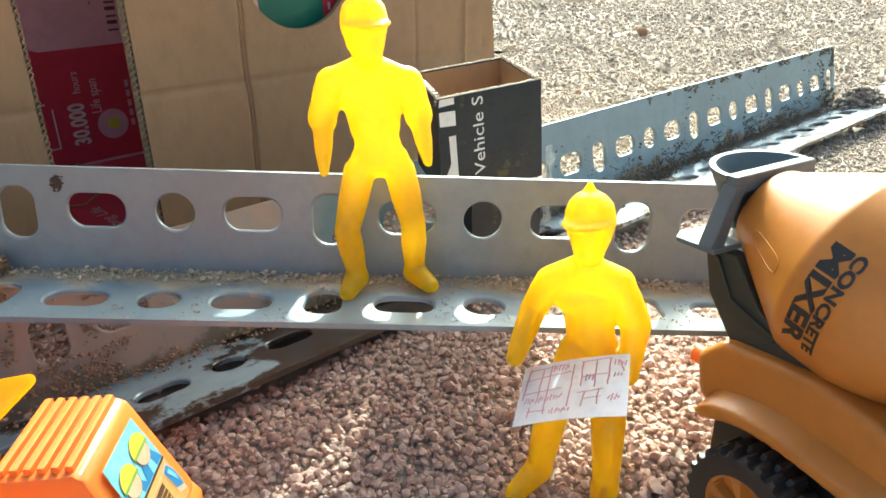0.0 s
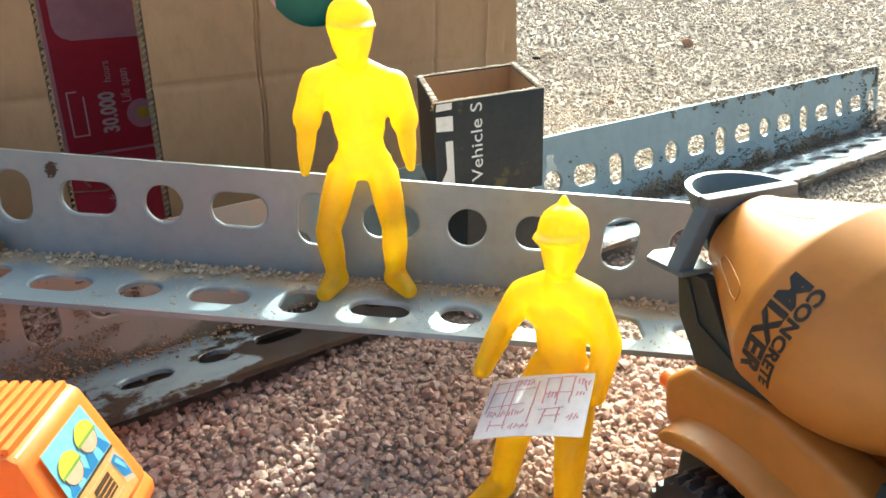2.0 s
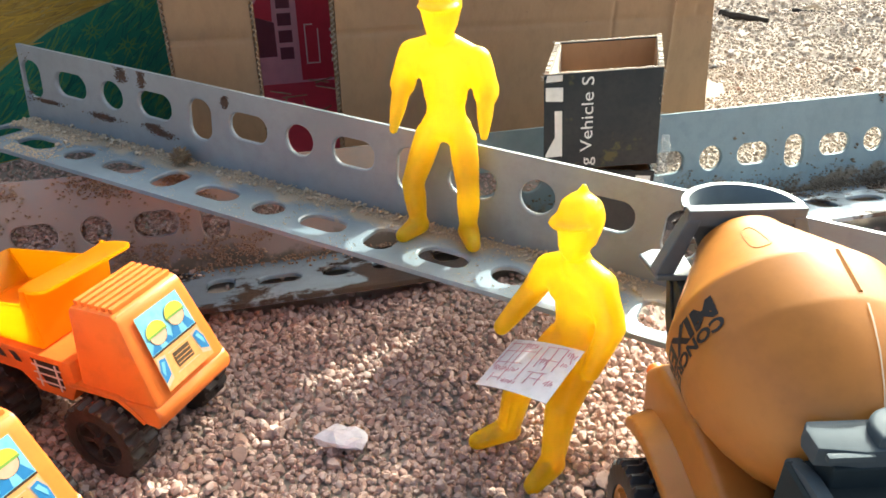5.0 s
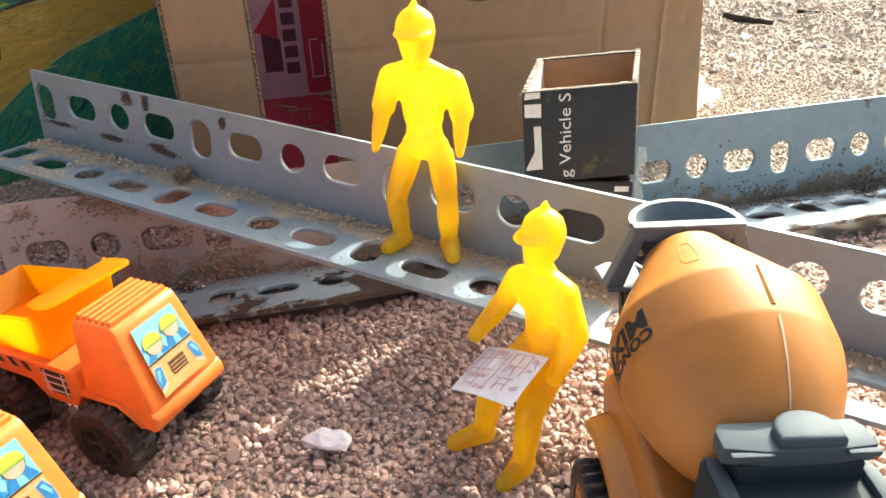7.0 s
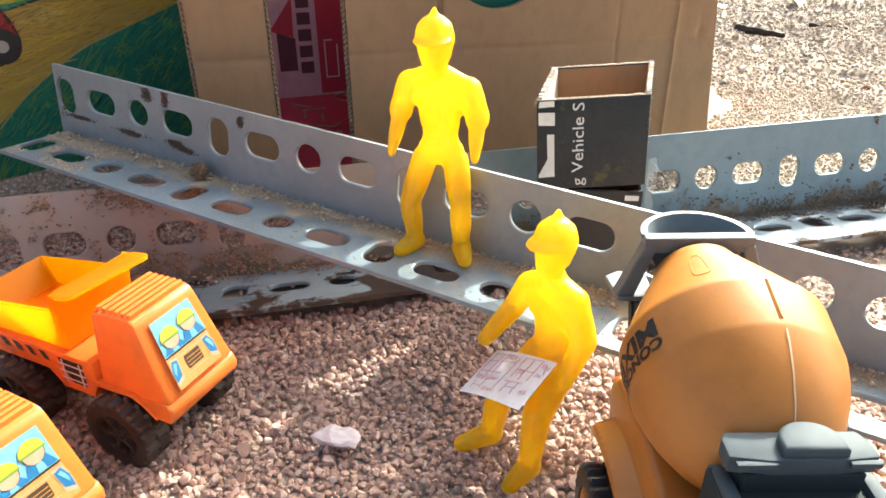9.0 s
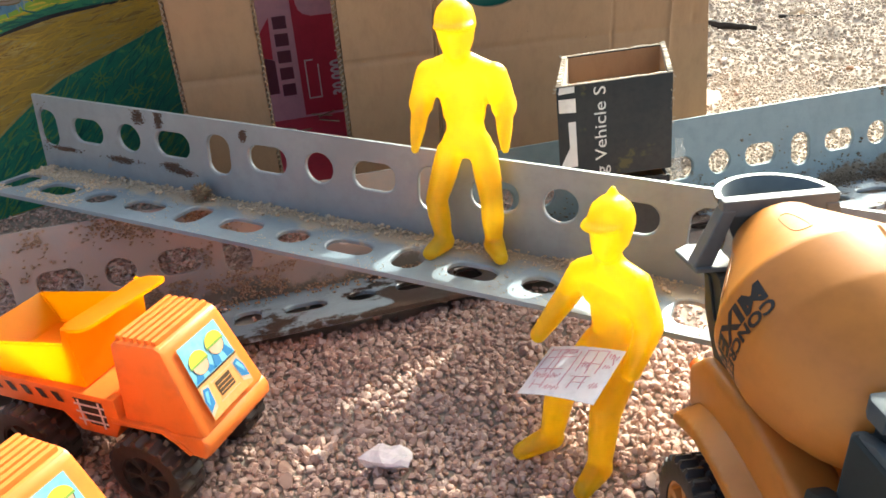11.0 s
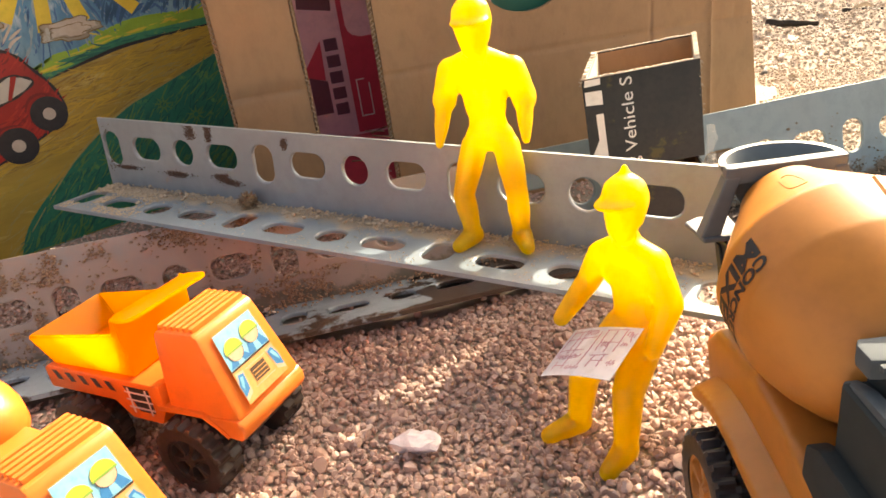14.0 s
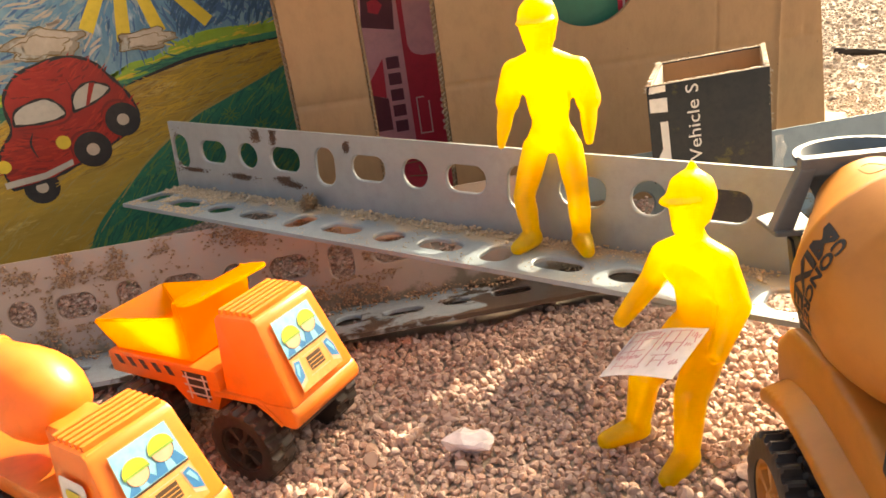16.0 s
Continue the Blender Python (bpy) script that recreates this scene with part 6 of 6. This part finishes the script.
twig(on_ground(10.8, 24.5, 0.05), -17, 2.05, 0.19, "dark dry stick on the sand", M_DARKWOOD)
twig(on_ground(13.3, 26.2), 2, 1.5, 0.09, "thin dark stick on the sand", M_DARKWOOD)
twig(on_ground(21.0, 48.3), 4, 2.6, 0.12, "pale dry stick on the sand", M_LINER)
twig(on_ground(-1.2, -0.9, 0.05), 35, 1.4, 0.04, "thin dry twig behind the steel angle")
twig(on_ground(-0.4, -1.2, 0.05), 10, 1.2, 0.035, "thin dry twig behind the steel angle")
for x, y, s in ((11.7, 29.8, 0.66), (11.05, 22.0, 0.46), (18.6, 27.0, 0.36), (14.0, 38.0, 0.5), (13.3, 26.9, 0.34)):
    lf = thing("dry_leaf", on_ground(x, y, 0.12), "pale dry curled leaf on the sand", "leaf", rot=(12, -10, x * 40), group="dry leaves")
    bm = bmesh.new()
    rows_ = []
    for k in range(7):
        t = k / 6
        w = s * 0.5 * math.sin(math.pi * (0.08 + 0.84 * t))
        rows_.append([bm.verts.new((s * 2 * (t - 0.5), w * j, 0.12 * j * j + 0.1 * math.sin(t * 5))) for j in (-1, 0, 1)])
    for a, b in zip(rows_, rows_[1:]):
        for j in range(2):
            bm.faces.new((a[j], a[j + 1], b[j + 1], b[j]))
    bm.normal_update()
    bmesh.ops.solidify(bm, geom=list(bm.faces), thickness=0.02)
    part("blade", bm, M_LINER, lf, smooth=True)

sq, fsq = stone_shapes(2, 7, 61, 0.2)
for k, (x, y, r, m_, tone) in enumerate(((11.5, 15.15, 0.10, M_DARKSTONE, "dark grey"), (10.6, 16.65, 0.16, M_DARKSTONE, "dark grey"), (11.0, 18.4, 0.19, M_PALESTONE, "pale grey"), (14.9, 17.9, 0.17, M_CLOD, "brown"), (11.66, 14.15, 0.13, M_PEBBLE, "pinkish tan"), (17.9, 25.2, 0.26, M_DARKSTONE, "dark grey"), (21.1, 31.9, 0.42, M_CLOD, "brown"))):
    st = thing("stone", on_ground(x, y, r * 0.45), tone + " stone lying on the pale sand", "stone", rot=(0, 0, 50 * k), group="stones on the sand")
    raw_part("stone", [(v[0] * r, v[1] * r * 0.8, v[2] * r * 0.7) for v in sq[k]], [tuple(int(q) for q in f) for f in fsq], m_, st, smooth=True)

# ---- loose sand on the angles ----
def beam_spot(m, x, y, z):
    return (m @ (Vector((x, y, z)) * U)) / U


shapes20, f20 = stone_shapes(1, 14, 21)
shapes80, f80 = stone_shapes(2, 14, 22)
crumbs, _ = stone_shapes(1, 18, 23, 0.45, 0.66, 0.95)
MA, MB = angle_a.matrix_world.copy(), angle_b.matrix_world.copy()
g = np.random.default_rng(31)
spots = []
smear = []
for k in range(9000):
    x = g.uniform(-0.2, 16)
    lump = 0.5 + 0.5 * noise.noise(Vector((x * 1.3, 7.0, 0)))
    if x > 1.5 and g.random() > lump * 1.1 - 0.12:
        continue
    y = -abs(g.normal(0, 0.14 + (0.38 if x < 1.6 else 0.0))) - 0.015
    if y < -1.35:
        continue
    if abs(y + 0.84) < 0.36 and abs(x - round(x)) < 0.38:
        continue
    r = g.uniform(0.010, 0.026) * (2.2 if g.random() < 0.08 else 1)
    p = beam_spot(MA, x, y, r * 0.6 + max(0, 0.05 + y * 0.3) * g.random())
    spots.append((p.x, p.y, p.z, r))
for k in range(2600):
    cx_, cz_, w_, t_ = ((2.92, 0.44, 0.09, 0.03), (3.15, 0.36, 0.12, 0.03), (2.30, 1.26, 0.06, 0.08), (2.76, 1.26, 0.04, 0.10), (4.55, 1.2, 0.03, 0.04), (-0.1, 0.8, 0.06, 0.16), (0.35, 0.42, 0.16, 0.02), (1.75, 0.40, 0.16, 0.03))[k % 8]
    x, z = g.normal(cx_, w_), g.normal(cz_, t_)
    if abs(z - 0.84) < 0.27 and abs(x - round(x)) < 0.4:
        continue
    p = beam_spot(MA, x, -0.004, max(0.05, min(1.38, z)))
    smear.append((p.x, p.y, p.z, g.uniform(0.008, 0.022)))
for k in range(3200):
    x, y = g.uniform(1.9, 16), g.uniform(-1.4, 0)
    if abs(y + 0.84) < 0.27 and abs(x - round(x)) < 0.38 or noise.noise(Vector((x * 1.5, y * 1.5, 2))) < 0.08:
        continue
    r = g.uniform(0.006, 0.016)
    p = beam_spot(MA, x, y, r * 0.6)
    spots.append((p.x, p.y, p.z, r))
strew("rusty_mud", shapes20, f20, smear, M_RUSTMUD, angle_a, "rusty mud smears").matrix_parent_inverse = MA.inverted()
for k in range(2600):
    x, y = g.uniform(-0.2, 1.9), g.uniform(-1.4, 0)
    if abs(y + 0.84) < 0.27 and abs(x - round(x)) < 0.36 or noise.noise(Vector((x * 2, y * 2, 4))) < -0.1:
        continue
    r = g.uniform(0.008, 0.024)
    p = beam_spot(MA, x, y, r * 0.6)
    spots.append((p.x, p.y, p.z, r))
strew("sand_on_flange", shapes20, f20, spots, M_DUST, angle_a, "loose pale sand along the fold").matrix_parent_inverse = MA.inverted()
spots = []
spots_plug = []
fold_mud = []
for k in range(16000):
    x = g.uniform(-22, 11)
    lump = 0.5 + 0.5 * noise.noise(Vector((x * 0.9, 3.0, 0)))
    if g.random() > lump * (1.0 if x > -6 else 0.8):
        continue
    if g.random() < 0.35:
        y, z = -abs(g.normal(0, 0.16)) - 0.01, 0.0
        r = g.uniform(0.012, 0.04)
        p = beam_spot(MB, x, y, r * 0.6 + max(0, 0.12 + y * 0.5) * g.random())
    else:
        y, z = -0.005, min(1.9, abs(g.normal(0.3, 0.6)))
        if noise.noise(Vector((x * 1.1, z * 1.1, 9))) < (0.05 if x < -10 else 0.22):
            continue
        if abs(z - 1.0) < 0.4 and abs(x - round(x)) < 0.4:
            continue
        r = g.uniform(0.010, 0.030) * (1.7 if g.random() < 0.15 else 1)
        p = beam_spot(MB, x, y - r * 0.4, z)
    (fold_mud if x > -8 else spots).append((p.x, p.y, p.z, r))
for k in range(120):
    cx_, cz_ = g.uniform(-22, -10.5), g.uniform(0.1, 1.95)
    wide_ = g.uniform(0.06, 0.20)
    for q in range(60):
        x, z = g.normal(cx_, wide_), g.normal(cz_, wide_ * 0.8)
        if not 0.05 < z < 1.97 or (abs(z - 0.98) < 0.36 and abs(x - round(x)) < 0.40):
            continue
        r = g.uniform(0.016, 0.046)
        p = beam_spot(MB, x, -r * 0.5, z)
        spots.append((p.x, p.y, p.z, r))
for k in range(900):
    x, z = 12.3 - abs(g.normal(0, 0.5)), g.uniform(0.02, 1.95)
    if abs(z - 0.98) < 0.36 and abs(x - round(x)) < 0.30 or noise.noise(Vector((x * 2.0, z * 2.0, 4))) < -0.05:
        continue
    r = g.uniform(0.012, 0.045)
    p = beam_spot(MB, x, -r * 0.5, z)
    fold_mud.append((p.x, p.y, p.z, r))
for k in range(700):
    x = g.uniform(2, 12)
    if noise.noise(Vector((x * 1.4, 1.0, 5))) > 0.0:
        r = g.uniform(0.015, 0.055)
        p = beam_spot(MB, x, -r * 0.5, 1.97 - abs(g.normal(0, 0.07)))
        fold_mud.append((p.x, p.y, p.z, r))
for k in range(5200):
    x, z = g.uniform(-3, 12.2), abs(g.normal(0, 0.24)) + 0.01
    if noise.noise(Vector((x * 1.7, z * 2.5, 12))) < -0.12 or (abs(z - 0.98) < 0.3 and abs(x - round(x)) < 0.4) or z > 1.0:
        continue
    r = g.uniform(0.010, 0.034)
    p = beam_spot(MB, x, -r * 0.5, z) if k % 3 else beam_spot(MB, x, -0.75 * z, r * 0.5)
    fold_mud.append((p.x, p.y, p.z, r))
for i in range(-24, -10):
    for k in range(300):
        x, z = i + g.uniform(-0.40, 0.40), 0.98 + g.uniform(-0.36, 0.36)
        r = g.uniform(0.035, 0.075)
        p = beam_spot(MB, x, 0.06 + r + (k % 3) * 0.08, z)
        spots_plug.append((p.x, p.y, p.z, r))
strew("packed_soil", shapes20, f20, spots_plug, M_PEBBLE, angle_b, "packed soil showing through the slots").matrix_parent_inverse = MB.inverted()
strew("fold_mud", shapes20, f20, fold_mud, M_MUD, angle_b, "dull brown mud caked along the fold").matrix_parent_inverse = MB.inverted()
strew("mud_on_flange", shapes20, f20, spots, M_CLOD, angle_b, "dried mud crumbs").matrix_parent_inverse = MB.inverted()

# ---- gravel and sand ----
def open_gravel(x, y):
    return y > min(-7.0 + 0.38 * (x - 3.0), -3.3)


near = spots_in(3.0, 15.5, -6.8, 1.2, 0.090, 0.038, 0.076, 0.25, 41, open_gravel)
near += spots_in(3.0, 15.5, -6.8, 1.2, 0.150, 0.036, 0.080, 0.85, 42, open_gravel)
near += [(x, y, ground_z(x, y) + 0.5 * r, r) for x, y, r in ((7.62, -3.43, 0.14), (7.42, -3.36, 0.09), (7.54, -3.14, 0.11), (7.30, -3.7, 0.12), (8.0, -2.75, 0.13), (7.5, -3.9, 0.14), (8.55, -0.55, 0.11))]
near += [(x, y, z + 0.03, r * 1.3) for x, y, z, r in spots_in(3.0, 15.5, -6.8, 0.4, 0.62, 0.055, 0.078, 0.8, 40)]
near_key = sorted(near, key=lambda p: (p[0] - 10.6) ** 2 + (p[1] + 4.2) ** 2)
picked, rest = near_key[:300], near_key[300:]
strew("gravel", shapes80, f80, rest, M_PEBBLE, ground, "tan and pink rounded gravel", 0.92, True)
def in_wedge(x, y):
    """The open yard past the carton."""
    rag = (1.2 + 0.12 * y) * noise.noise(Vector((x * 0.25, y * 0.25, 8.0)))
    return 10.2 - 0.13 * (y - 9) < x + rag and x - rag < 23.5 + 0.70 * (y - 8)


sandz = spots_in(-3.0, 9.6, 7.0, 12.0, 0.20, 0.03, 0.09, 0.4, 48) + spots_in(9.2, 30.0, 7.0, 17.0, 0.100, 0.022, 0.055, 0.40, 50, in_wedge)
sandz += spots_in(9.6, 30.0, 7.0, 17.0, 0.34, 0.05, 0.085, 0.35, 51, in_wedge)
midz = spots_in(3.0, 15.5, -8.0, -2.0, 0.12, 0.045, 0.080, 0.5, 53, lambda x, y: not open_gravel(x, y))
midz += spots_in(-9.0, 20.0, 1.2, 7.0, 0.135, 0.04, 0.075, 0.5, 43)
midz += spots_in(-9.0, 3.0, -8.0, 1.2, 0.135, 0.04, 0.075, 0.5, 44)
midz += spots_in(15.5, 22.0, -6.0, 1.2, 0.135, 0.04, 0.075, 0.5, 45)
strew("fine_gravel", shapes20, f20, midz, M_PEBBLE, ground, "tan fine gravel")
farz = spots_in(7.0, 44.0, 17.0, 32.0, 0.165, 0.034, 0.080, 0.40, 46, in_wedge) + spots_in(7.0, 44.0, 17.0, 32.0, 0.50, 0.08, 0.13, 0.35, 52, in_wedge)
farz += spots_in(4.0, 60.0, 32.0, 56.0, 0.28, 0.06, 0.145, 0.35, 47, in_wedge) + spots_in(0.0, 86.0, 56.0, 104.0, 0.62, 0.16, 0.46, 0.3, 49, in_wedge)
strew("fine_sand", crumbs, f20, sandz, M_SAND, ground, "beige sunlit gravelly sand", 0.92, True, 0)
strew("coarse_sand", crumbs, f20, farz, M_SAND, ground, "pale sunlit coarse sand", 0.9, True, 0)
heap = []
gh = np.random.default_rng(77)
for k in range(4200):
    dx, dy = gh.normal(0, 1.0), gh.normal(0, 0.62)
    x, y, r = 23.5 + dx * 0.9 + dy * 0.45, 14.5 + dy * 0.9 - dx * 0.12, gh.uniform(0.03, 0.10)
    high = 1.1 * math.exp(-(dx / 1.1) ** 2 - (dy / 0.75) ** 2)
    heap.append((x, y, ground_z(x, y) + high * gh.uniform(0.25, 1.0) + r * 0.3, r))
strew("soil_heap", crumbs, f20, heap, M_SOIL, ground, "heap of dull brown soil crumbs at the bar's end", 0.8, False)
stones = [mesh_of("pebble", s, [tuple(int(k) for k in f) for f in f80], M_PEBBLE, True) for s in shapes80]
for me in stones:
    me.set_sharp_from_angle(angle=radians(24))
gp = random.Random(9)
for x, y, z, r in picked:
    ob = new("pebble", stones[gp.randrange(len(stones))])
    ob.parent = ground
    ob.matrix_world = pose(x * U, y * U, z * U, gp.uniform(0, 360), gp.uniform(0, 360), gp.uniform(0, 360)) @ Matrix.Diagonal((r, r, r * 0.92, 1))
